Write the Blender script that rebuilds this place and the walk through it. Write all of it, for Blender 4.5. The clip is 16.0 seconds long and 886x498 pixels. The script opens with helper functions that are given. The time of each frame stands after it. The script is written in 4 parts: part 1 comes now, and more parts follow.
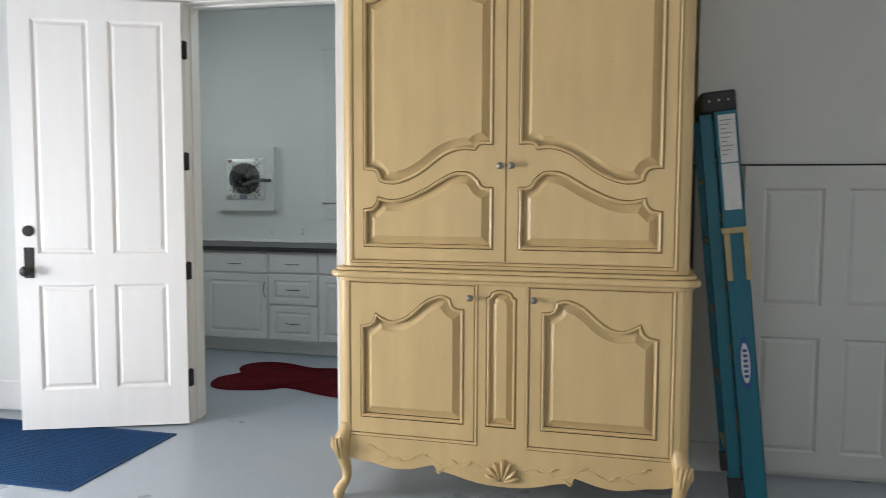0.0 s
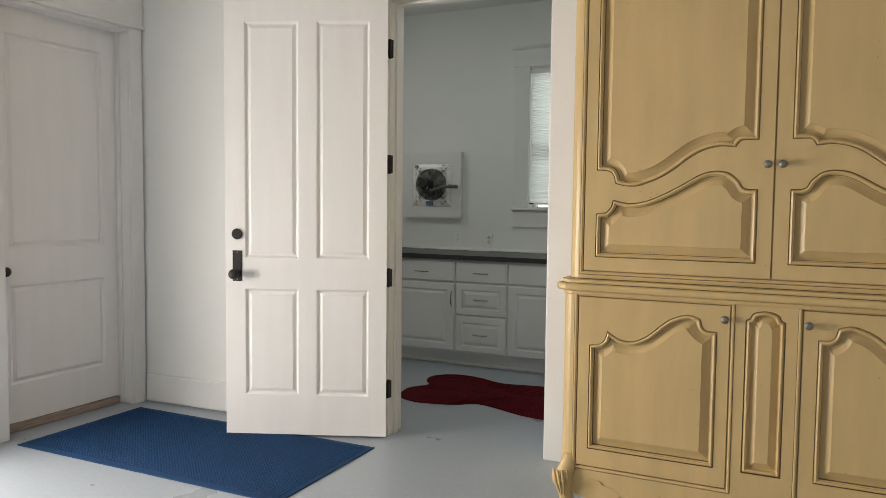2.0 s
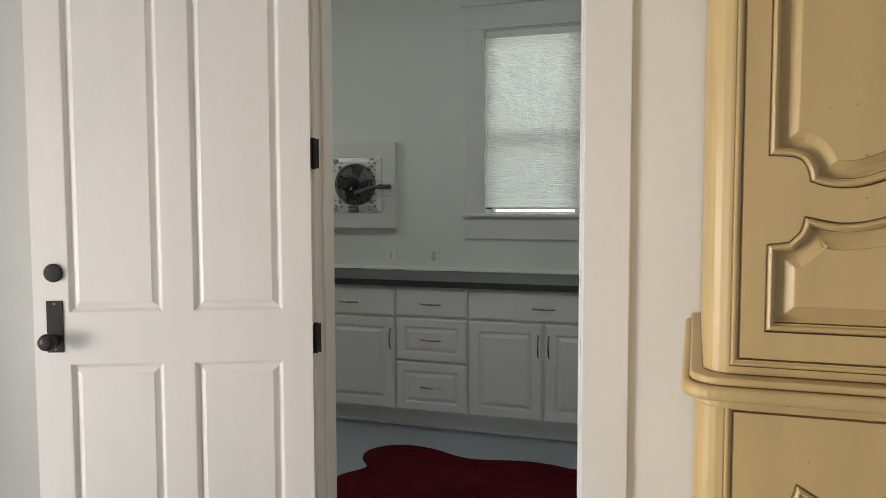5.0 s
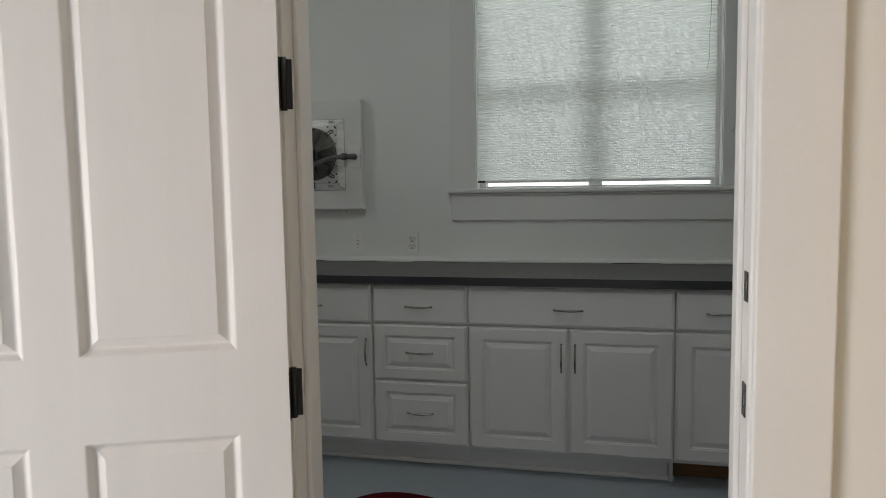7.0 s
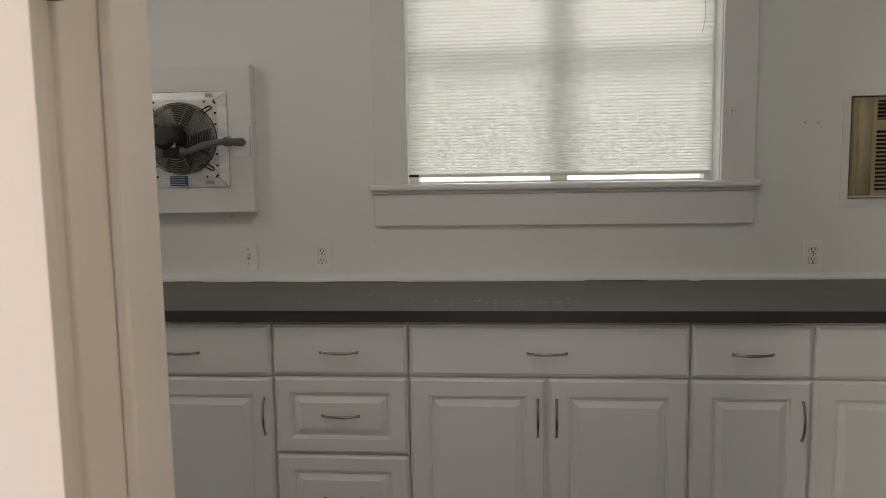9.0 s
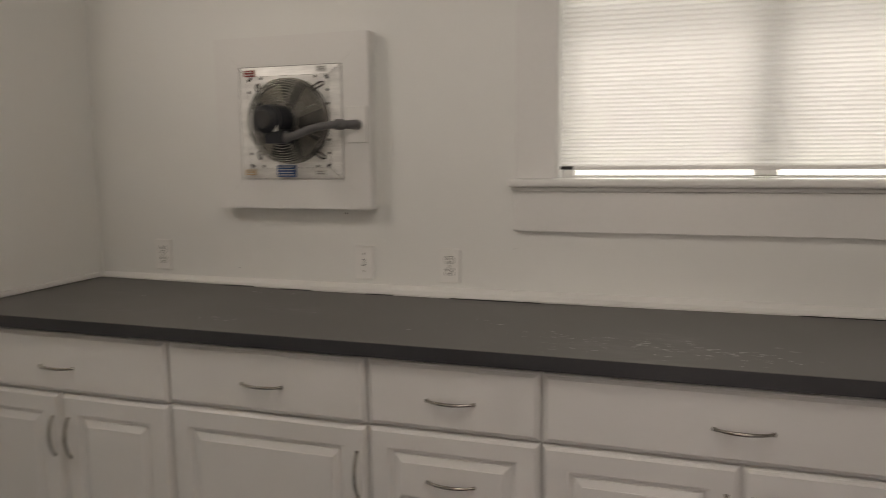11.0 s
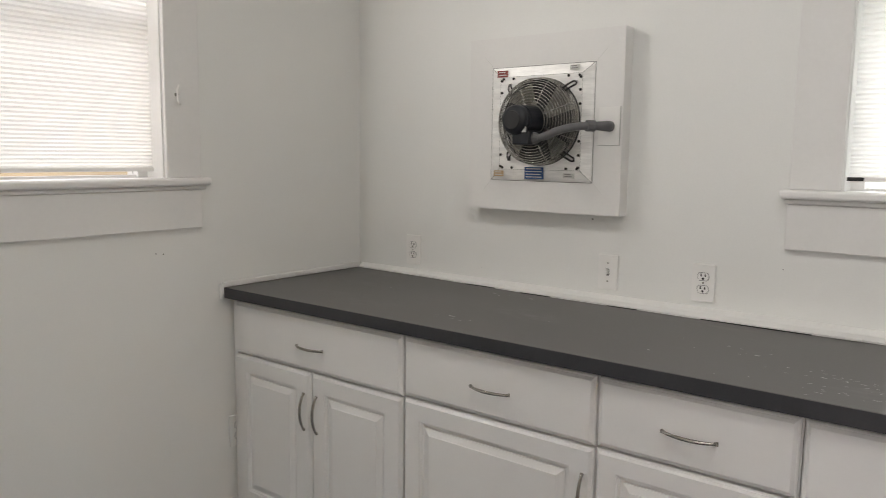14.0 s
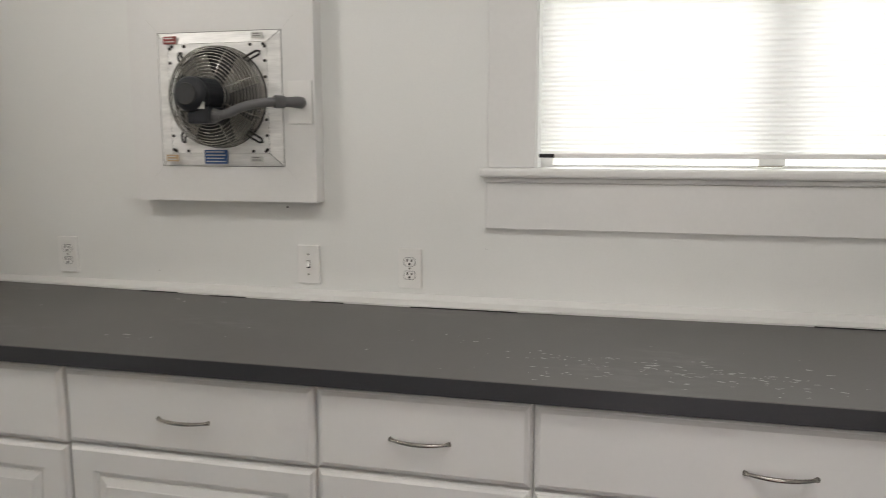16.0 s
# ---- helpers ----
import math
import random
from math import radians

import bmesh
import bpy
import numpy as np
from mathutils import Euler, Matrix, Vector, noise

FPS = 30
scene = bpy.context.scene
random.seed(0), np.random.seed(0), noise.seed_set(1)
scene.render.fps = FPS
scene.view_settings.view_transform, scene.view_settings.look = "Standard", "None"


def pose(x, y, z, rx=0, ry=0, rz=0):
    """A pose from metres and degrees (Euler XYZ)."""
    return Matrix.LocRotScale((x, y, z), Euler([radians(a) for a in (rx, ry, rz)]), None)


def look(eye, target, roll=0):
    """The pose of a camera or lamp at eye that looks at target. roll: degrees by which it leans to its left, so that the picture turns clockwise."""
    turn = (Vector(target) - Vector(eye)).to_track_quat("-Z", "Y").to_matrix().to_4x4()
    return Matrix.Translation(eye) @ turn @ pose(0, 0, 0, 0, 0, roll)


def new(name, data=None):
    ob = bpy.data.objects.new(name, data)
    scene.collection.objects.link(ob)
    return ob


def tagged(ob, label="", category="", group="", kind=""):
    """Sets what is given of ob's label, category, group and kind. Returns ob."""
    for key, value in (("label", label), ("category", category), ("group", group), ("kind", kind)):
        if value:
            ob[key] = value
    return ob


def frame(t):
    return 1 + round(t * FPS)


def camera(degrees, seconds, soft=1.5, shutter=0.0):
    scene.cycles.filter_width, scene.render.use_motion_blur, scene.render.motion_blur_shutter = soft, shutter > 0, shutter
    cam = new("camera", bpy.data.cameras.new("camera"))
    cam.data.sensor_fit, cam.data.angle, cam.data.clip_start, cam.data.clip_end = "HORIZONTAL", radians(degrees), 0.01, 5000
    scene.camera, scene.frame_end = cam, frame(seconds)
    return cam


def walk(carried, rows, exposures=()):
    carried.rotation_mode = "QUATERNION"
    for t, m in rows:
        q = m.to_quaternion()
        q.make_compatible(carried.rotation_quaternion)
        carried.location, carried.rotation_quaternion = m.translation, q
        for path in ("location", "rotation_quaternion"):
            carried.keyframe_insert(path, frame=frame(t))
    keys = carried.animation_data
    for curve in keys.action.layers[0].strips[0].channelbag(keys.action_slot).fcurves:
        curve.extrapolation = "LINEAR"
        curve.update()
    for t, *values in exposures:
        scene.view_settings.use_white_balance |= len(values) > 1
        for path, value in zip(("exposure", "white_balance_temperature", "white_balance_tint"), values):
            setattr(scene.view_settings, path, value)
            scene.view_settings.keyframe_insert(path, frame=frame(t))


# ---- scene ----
from mathutils import geometry

# ---------------------------------------------------------------- camera
cam = camera(61.2, 16.0, soft=0.7, shutter=0.3)
PATH = [
    (0, (2.53, -3.862, 1.37), (2.032, -1.931, 1.222), 0.2),
    (0.5, (2.433, -3.853, 1.375), (1.762, -1.973, 1.243), 0.4),
    (1, (2.297, -3.833, 1.362), (1.506, -2.001, 1.236), 0.6),
    (1.5, (2.199, -3.787, 1.349), (1.342, -1.984, 1.221), 0.6),
    (2, (2.126, -3.64, 1.34), (1.243, -1.849, 1.216), 0.6),
    (2.5, (1.999, -3.429, 1.366), (1.123, -1.635, 1.248), 0.4),
    (3, (1.792, -3.243, 1.372), (0.953, -1.431, 1.26), 0.3),
    (3.5, (1.646, -3.052, 1.353), (0.862, -1.215, 1.243), 0.2),
    (4, (1.534, -2.801, 1.379), (0.814, -0.938, 1.274), 0.2),
    (6.5, (0.769, -1.649, 1.389), (0.243, 0.272, 1.214), -0.8),
    (7, (0.661, -1.427, 1.352), (0.200, 0.509, 1.168), -0.9),
    (7.5, (0.547, -1.17, 1.363), (0.174, 0.784, 1.166), -1.1),
    (8, (0.427, -0.943, 1.378), (0.153, 1.026, 1.169), -1.2),
    (10.5, (0.282, 0.009, 1.373), (0.141, 1.991, 1.146), -0.8),
    (11, (0.313, 0.135, 1.39), (-0.31, 2.018, 1.134), -0.6),
    (11.5, (0.268, 0.204, 1.386), (-0.701, 1.929, 1.089), -1.0),
    (12, (0.292, 0.229, 1.384), (-0.939, 1.776, 1.08), -1.5),
    (12.5, (0.362, 0.263, 1.385), (-1.006, 1.69, 1.084), -1.1),
    (13, (0.377, 0.27, 1.388), (-1.04, 1.651, 1.099), -0.4),
    (13.5, (0.363, 0.262, 1.388), (-1.005, 1.696, 1.123), 0.3),
    (14, (0.308, 0.245, 1.388), (-0.911, 1.811, 1.139), 0.7),
    (14.5, (0.253, 0.223, 1.381), (-0.805, 1.902, 1.131), 0.5),
    (15, (0.22, 0.229, 1.378), (-0.674, 1.999, 1.119), 0.3),
    (15.5, (0.197, 0.316, 1.369), (-0.515, 2.164, 1.096), -0.0),
    (16, (0.146, 0.448, 1.373), (-0.317, 2.374, 1.091), -0.0),
]
EXPOSURES = [(0.0, 0.0, 6050, 11), (0.6, -0.16, 6700, 11), (1.5, -0.33, 6850, 12), (4.0, -0.48, 6900, 12), (7.0, -0.67, 6650, 14), (8.2, -0.50, 7000, 18),
             (10.3, 0.10, 8000, 25), (11.0, 0.12, 8000, 26), (11.4, 0.44, 7350, 23), (11.8, 0.72, 7250, 23), (13.0, 0.82, 7100, 23), (16.0, 0.77, 7150, 22)]
walk(cam, [(t, look(e, g, r)) for t, e, g, r in PATH], EXPOSURES)

# ---------------------------------------------------------------- light
world = bpy.data.worlds.new("sky")
scene.world = world
world.use_nodes = True
wn = world.node_tree
sky = wn.nodes.new("ShaderNodeTexSky")
sky.sky_type, sky.sun_disc = "NISHITA", False
sky.sun_elevation, sky.sun_rotation = radians(38), radians(250)
wn.links.new(sky.outputs["Color"], wn.nodes["Background"].inputs["Color"])
wn.nodes["Background"].inputs["Strength"].default_value = 0.1


def window_light(name, m, width, height, watts, colour):
    lamp = bpy.data.lights.new(name, "AREA")
    lamp.shape, lamp.size, lamp.size_y = "RECTANGLE", width, height
    lamp.energy, lamp.color = watts, colour
    ob = new(name, lamp)
    ob.matrix_world = m
    return ob


window_light("daylight_counter_window", look((0.53, 4.5, 2.3), (0.53, 2.5, 1.85)), 2.9, 2.4, 51, (0.91, 1.0, 0.97))
window_light("daylight_side_window", look((-3.9, 1.2, 2.3), (-1.9, 1.3, 1.85)), 2.2, 2.0, 24, (0.94, 1.0, 0.96))
# added strip lamp on the room side of the shade, above the view
window_light("fill_side_window_head", look((-1.902, 1.285, 2.36), (0.2, 1.285, 1.5)), 0.56, 0.12, 7.2, (0.93, 1.0, 0.96))
# unseen fill lamp at the ceiling, added to brighten the far room
window_light("ceiling_fill_light", look((0.3, 0.75, 2.93), (0.3, 0.95, 0.0)), 1.15, 0.55, 8.3, (0.90, 1.0, 0.96))
window_light("daylight_garage_opening", look((-2.32, -2.45, 0.95), (0.15, -1.4, 0.0)), 2.1, 1.1, 243, (1.0, 0.965, 0.91))
# weak frontal fill from behind the camera, through an invented opening
window_light("fill_south_opening", look((1.2, -7.1, 1.25), (1.2, -1.0, 1.0)), 3.0, 2.1, 20, (1.0, 0.98, 0.95))

# ---------------------------------------------------------------- materials


def material(name, colour, rough=0.5, metal=0.0, grain=0.05, grain_scale=60.0, stain=0.06, stain_scale=2.5,
             bump=0.02, bump_scale=None, stretch=(1, 1, 1), spec=0.5, piece=0.0):
    """A plain surface with fine grain, broad stains and relief, in metres."""
    m = bpy.data.materials.new(name)
    m.use_nodes = True
    nt = m.node_tree
    n, l = nt.nodes, nt.links
    p = n["Principled BSDF"]
    p.inputs["Metallic"].default_value = metal
    p.inputs["Specular IOR Level"].default_value = spec
    co = n.new("ShaderNodeTexCoord")
    mp = n.new("ShaderNodeMapping")
    mp.inputs["Scale"].default_value = stretch
    l.new(co.outputs["Object"], mp.inputs["Vector"])
    fine, broad = n.new("ShaderNodeTexNoise"), n.new("ShaderNodeTexNoise")
    fine.inputs["Scale"].default_value, fine.inputs["Detail"].default_value = grain_scale, 6
    broad.inputs["Scale"].default_value, broad.inputs["Detail"].default_value = stain_scale, 5
    for t in (fine, broad):
        l.new(mp.outputs["Vector"], t.inputs["Vector"])
    value = None
    for t, amount in ((fine, grain), (broad, stain)):
        r = n.new("ShaderNodeMapRange")
        r.inputs["From Min"].default_value, r.inputs["From Max"].default_value = 0.3, 0.7
        r.inputs["To Min"].default_value, r.inputs["To Max"].default_value = 1 - amount, 1 + amount
        l.new(t.outputs["Fac"], r.inputs["Value"])
        if value is None:
            value = r.outputs["Result"]
        else:
            mul = n.new("ShaderNodeMath")
            mul.operation = "MULTIPLY"
            l.new(value, mul.inputs[0]), l.new(r.outputs["Result"], mul.inputs[1])
            value = mul.outputs[0]
    if piece:
        info, r = n.new("ShaderNodeObjectInfo"), n.new("ShaderNodeMapRange")
        r.inputs["To Min"].default_value, r.inputs["To Max"].default_value = 1 - piece, 1 + piece
        l.new(info.outputs["Random"], r.inputs["Value"])
        mul = n.new("ShaderNodeMath")
        mul.operation = "MULTIPLY"
        l.new(value, mul.inputs[0]), l.new(r.outputs["Result"], mul.inputs[1])
        value = mul.outputs[0]
    hsv = n.new("ShaderNodeHueSaturation")
    hsv.inputs["Color"].default_value = (*colour, 1)
    l.new(value, hsv.inputs["Value"])
    l.new(hsv.outputs["Color"], p.inputs["Base Color"])
    rr = n.new("ShaderNodeMapRange")
    rr.inputs["To Min"].default_value, rr.inputs["To Max"].default_value = max(0.02, rough - 0.1), min(1, rough + 0.1)
    l.new(broad.outputs["Fac"], rr.inputs["Value"])
    l.new(rr.outputs["Result"], p.inputs["Roughness"])
    if bump:
        src = fine
        if bump_scale:
            src = n.new("ShaderNodeTexNoise")
            src.inputs["Scale"].default_value, src.inputs["Detail"].default_value = bump_scale, 3
            l.new(mp.outputs["Vector"], src.inputs["Vector"])
        b = n.new("ShaderNodeBump")
        b.inputs["Strength"].default_value, b.inputs["Distance"].default_value = bump, 0.01
        l.new(src.outputs["Fac"], b.inputs["Height"])
        l.new(b.outputs["Normal"], p.inputs["Normal"])
    return m


def specks(m, colour, scale, amount, size=0.12):
    """Adds small worn specks or dusty flecks, scattered in patches, to a material."""
    nt = m.node_tree
    n, l = nt.nodes, nt.links
    p = n["Principled BSDF"]
    base = p.inputs["Base Color"].links[0].from_socket
    co = n.new("ShaderNodeTexCoord")
    v = n.new("ShaderNodeTexVoronoi")
    v.inputs["Scale"].default_value = scale
    l.new(co.outputs["Object"], v.inputs["Vector"])
    dot = n.new("ShaderNodeMapRange")
    dot.inputs["From Min"].default_value, dot.inputs["From Max"].default_value = size, size * 0.5
    l.new(v.outputs["Distance"], dot.inputs["Value"])
    cell = n.new("ShaderNodeSeparateColor")
    l.new(v.outputs["Color"], cell.inputs["Color"])
    some = n.new("ShaderNodeMath")
    some.operation, some.inputs[1].default_value = "LESS_THAN", amount
    l.new(cell.outputs["Red"], some.inputs[0])
    patch, pr = n.new("ShaderNodeTexNoise"), n.new("ShaderNodeMapRange")
    patch.inputs["Scale"].default_value = 3.0
    l.new(co.outputs["Object"], patch.inputs["Vector"])
    pr.inputs["From Min"].default_value, pr.inputs["From Max"].default_value = 0.45, 0.6
    l.new(patch.outputs["Fac"], pr.inputs["Value"])
    a, b = n.new("ShaderNodeMath"), n.new("ShaderNodeMath")
    a.operation = b.operation = "MULTIPLY"
    l.new(dot.outputs["Result"], a.inputs[0]), l.new(some.outputs[0], a.inputs[1])
    l.new(a.outputs[0], b.inputs[0]), l.new(pr.outputs["Result"], b.inputs[1])
    mix = n.new("ShaderNodeMix")
    mix.data_type = "RGBA"
    l.new(b.outputs[0], mix.inputs["Factor"])
    l.new(base, mix.inputs["A"])
    mix.inputs["B"].default_value = (*colour, 1)
    l.new(mix.outputs["Result"], p.inputs["Base Color"])
    return m


WALL = material("wall_paint", (0.80, 0.805, 0.79), 0.6, grain=0.01, grain_scale=180, stain=0.02, stain_scale=1.3, bump=0.05, bump_scale=260)
TRIM = material("trim_paint", (0.78, 0.775, 0.765), 0.4, grain=0.01, grain_scale=90, stain=0.02, bump=0.03, bump_scale=140)
DOOR = material("door_paint", (0.80, 0.785, 0.77), 0.38, grain=0.01, grain_scale=60, stain=0.02, bump=0.03, bump_scale=70, stretch=(6, 6, 0.6))
CEIL = material("ceiling_paint", (0.78, 0.78, 0.77), 0.7, grain=0.01, stain=0.02)
FLOOR = material("floor_paint", (0.345, 0.385, 0.43), 0.30, grain=0.05, grain_scale=45, stain=0.04, stain_scale=1.8, bump=0.03, bump_scale=22)
CREAM = material("cream_glazed_paint", (0.59, 0.42, 0.194), 0.38, grain=0.012, grain_scale=30, stain=0.07, stain_scale=5, bump=0.03, bump_scale=60, stretch=(2.5, 2.5, 0.5))
specks(CREAM, (0.24, 0.15, 0.07), 47, 0.16, 0.13)
GLAZE = material("brown_glaze", (0.10, 0.06, 0.024), 0.5, grain=0.2, grain_scale=40, stain=0.2)
CABINET = material("cabinet_thermofoil", (0.76, 0.755, 0.75), 0.34, grain=0.006, grain_scale=120, stain=0.015, bump=0.015, bump_scale=160)
# one laminate in two tones: darker front edge, top lightened for its sheen
EDGE_SHADED = material("laminate_edge_shaded", (0.031, 0.031, 0.036), 0.40, grain=0.06, grain_scale=220, stain=0.08, stain_scale=3, bump=0.02, bump_scale=160)
COUNTER_SHEEN = material("laminate_top_sheen", (0.084, 0.078, 0.078), 0.50, grain=0.06, grain_scale=220, stain=0.05, stain_scale=1.1, bump=0.02, bump_scale=160, spec=1.0)


def dust(m, colour, scale, low, high, strength, stretch):
    """Adds thin streaky patches of dust to a material, duller than the rest."""
    nt = m.node_tree
    n, l = nt.nodes, nt.links
    p = n["Principled BSDF"]
    base, rough = p.inputs["Base Color"].links[0].from_socket, p.inputs["Roughness"].links[0].from_socket
    co, mp = n.new("ShaderNodeTexCoord"), n.new("ShaderNodeMapping")
    mp.inputs["Scale"].default_value = stretch
    l.new(co.outputs["Object"], mp.inputs["Vector"])
    out_ = None
    for sc, a, b in ((scale, low, high), (scale * 7, 0.42, 0.62)):
        tex, r = n.new("ShaderNodeTexNoise"), n.new("ShaderNodeMapRange")
        tex.inputs["Scale"].default_value, tex.inputs["Detail"].default_value = sc, 6
        l.new(mp.outputs["Vector"], tex.inputs["Vector"])
        r.inputs["From Min"].default_value, r.inputs["From Max"].default_value = a, b
        l.new(tex.outputs["Fac"], r.inputs["Value"])
        if out_ is None:
            r.inputs["To Max"].default_value = strength
            out_ = r.outputs["Result"]
        else:
            mul = n.new("ShaderNodeMath")
            mul.operation = "MULTIPLY"
            l.new(out_, mul.inputs[0]), l.new(r.outputs["Result"], mul.inputs[1])
            out_ = mul.outputs[0]
    for kind_, sock, b in (("RGBA", "Base Color", (*colour, 1)), ("FLOAT", "Roughness", 0.7)):
        mix = n.new("ShaderNodeMix")
        mix.data_type = kind_
        l.new(out_, mix.inputs["Factor"])
        ia, ib, io = (6, 7, 2) if kind_ == "RGBA" else (2, 3, 0)
        l.new(base if kind_ == "RGBA" else rough, mix.inputs[ia])
        mix.inputs[ib].default_value = b
        l.new(mix.outputs[io], p.inputs[sock])
    return m


dust(COUNTER_SHEEN, (0.30, 0.295, 0.29), 2.2, 0.54, 0.72, 0.26, (1.0, 2.2, 1.0))
STEEL = material("brushed_nickel", (0.36, 0.34, 0.31), 0.22, 1.0, grain=0.05, grain_scale=90, stain=0.06)
IRON = material("oil_rubbed_bronze", (0.025, 0.023, 0.022), 0.42, 0.4, grain=0.15, grain_scale=90, stain=0.2, bump=0.04)
PEWTER = material("pewter", (0.24, 0.235, 0.205), 0.46, 0.8, grain=0.15, grain_scale=200, stain=0.1, bump=0.05)
ALU = material("mill_aluminium", (0.88, 0.875, 0.86), 0.42, 0.2, grain=0.05, grain_scale=40, stain=0.12, stain_scale=9, stretch=(1, 1, 6))
WIRE = material("guard_wire", (0.34, 0.33, 0.31), 0.25, 0.8, grain=0.08, stain=0.1)
BLADE = material("fan_blade", (0.30, 0.285, 0.25), 0.5, 0.3, grain=0.08, stain=0.2, stain_scale=12)
MOTOR = material("motor_enamel", (0.010, 0.012, 0.017), 0.34, 0.1, grain=0.1, stain=0.15)
CONDUIT = material("grey_conduit", (0.12, 0.12, 0.125), 0.45, grain=0.08, stain=0.12)
RUBBER = material("black_rubber", (0.02, 0.02, 0.021), 0.6, grain=0.2, stain=0.2)
PLASTIC = material("white_plastic", (0.83, 0.825, 0.81), 0.32, grain=0.005, stain=0.02)
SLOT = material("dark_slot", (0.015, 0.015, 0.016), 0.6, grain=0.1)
BEIGE = material("aged_beige_plastic", (0.40, 0.33, 0.20), 0.42, grain=0.02, stain=0.12, stain_scale=7)
MAT = material("blue_mat_rubber", (0.006, 0.042, 0.120), 0.8, spec=0.25, grain=0.15, grain_scale=160, stain=0.12, stain_scale=4, bump=0.2, bump_scale=260)
RUG = material("dark_red_pile", (0.085, 0.005, 0.009), 0.95, grain=0.3, grain_scale=190, stain=0.2, stain_scale=6, bump=0.35, bump_scale=210, spec=0.1)
TEAL = material("teal_fibreglass", (0.009, 0.125, 0.18), 0.42, grain=0.08, grain_scale=70, stain=0.10, stain_scale=5, stretch=(3, 3, 0.3))
OCHRE = material("worn_brass_step", (0.42, 0.33, 0.17), 0.5, 0.3, grain=0.1, stain=0.2)
PAPER = material("label_paper", (0.62, 0.62, 0.6), 0.6, grain=0.03, stain=0.08, stain_scale=14)
BLUE_INK = material("blue_label", (0.022, 0.075, 0.22), 0.5, grain=0.05)
RED_INK = material("red_label", (0.27, 0.045, 0.04), 0.5, grain=0.05)
BUFF_INK = material("buff_label", (0.50, 0.36, 0.22), 0.5, grain=0.05)
GREY_LINES = material("grey_lines", (0.25, 0.25, 0.24), 0.6, grain=0.05)
OAK = material("raw_oak", (0.22, 0.11, 0.045), 0.6, grain=0.2, grain_scale=30, stain=0.2, stretch=(0.4, 4, 4))
SILL_WOOD = material("weathered_wood", (0.27, 0.21, 0.17), 0.6, grain=0.2, grain_scale=30, stain=0.2, stretch=(4, 0.4, 4))
# grey paint of storage doors and wall, darkened for the armoire's shade
STORE_SHADED = material("shaded_storage_paint", (0.52, 0.52, 0.49), 0.45, grain=0.01, stain=0.03, bump=0.02, bump_scale=90)
SCUFF = material("pale_scuff", (0.44, 0.44, 0.43), 0.7, grain=0.2)


def shade_cloth():
    m = bpy.data.materials.new("shade_cloth")
    m.use_nodes = True
    n, l = m.node_tree.nodes, m.node_tree.links
    n.remove(n["Principled BSDF"])
    out = n["Material Output"]
    d, t, mix = n.new("ShaderNodeBsdfDiffuse"), n.new("ShaderNodeBsdfTranslucent"), n.new("ShaderNodeMixShader")
    co, tex, ramp = n.new("ShaderNodeTexCoord"), n.new("ShaderNodeTexNoise"), n.new("ShaderNodeMapRange")
    tex.inputs["Scale"].default_value, tex.inputs["Detail"].default_value = 5, 1
    l.new(co.outputs["Object"], tex.inputs["Vector"])
    ramp.inputs["To Min"].default_value, ramp.inputs["To Max"].default_value = 0.60, 0.65
    l.new(tex.outputs["Fac"], ramp.inputs["Value"])
    d.inputs["Color"].default_value = (0.78, 0.77, 0.74, 1)
    t.inputs["Color"].default_value = (0.83, 0.845, 0.83, 1)
    l.new(ramp.outputs["Result"], mix.inputs["Fac"])
    l.new(d.outputs[0], mix.inputs[1]), l.new(t.outputs[0], mix.inputs[2])
    l.new(mix.outputs[0], out.inputs["Surface"])
    return m


def clear_glass():
    m = bpy.data.materials.new("clear_glass")
    m.use_nodes = True
    p = m.node_tree.nodes["Principled BSDF"]
    p.inputs["Transmission Weight"].default_value, p.inputs["Roughness"].default_value = 1.0, 0.0
    p.inputs["Base Color"].default_value = (0.96, 0.98, 0.97, 1)
    return m


CLOTH, GLASS = shade_cloth(), clear_glass()

# ---------------------------------------------------------------- builders
FRONT = Matrix(((1, 0, 0, 0), (0, 0, -1, 0), (0, 1, 0, 0), (0, 0, 0, 1)))   # u to +x, v up, depth to -y
EAST = Matrix(((0, 0, 1, 0), (1, 0, 0, 0), (0, 1, 0, 0), (0, 0, 0, 1)))     # u to +y, v up, depth to +x
WEST = Matrix(((0, 0, -1, 0), (-1, 0, 0, 0), (0, 1, 0, 0), (0, 0, 0, 1)))   # u to -y, v up, depth to -x
BACK = Matrix(((-1, 0, 0, 0), (0, 0, 1, 0), (0, 1, 0, 0), (0, 0, 0, 1)))    # u to -x, v up, depth to +y
TOP = Matrix.Identity(4)                                                    # u to +x, v to +y, depth up


def part(name, bm, mat, parent=None, label="", smooth=False, at=None):
    """Links a bmesh as one mesh object, under parent if there is one."""
    me = bpy.data.meshes.new(name)
    bm.to_mesh(me)
    bm.free()
    for m in mat if isinstance(mat, (list, tuple)) else (mat,):
        me.materials.append(m)
    if smooth:
        me.polygons.foreach_set("use_smooth", [True] * len(me.polygons))
    ob = new(name, me)
    if parent is not None:
        ob.parent = parent
    if at is not None:
        ob.matrix_basis = at
    if label:
        ob["label"] = label
    return ob


def thing(name, at, label, category, group="", kind=""):
    ob = new(name)
    ob.empty_display_size = 0.1
    ob.matrix_basis = at
    return tagged(ob, label, category, group, kind)


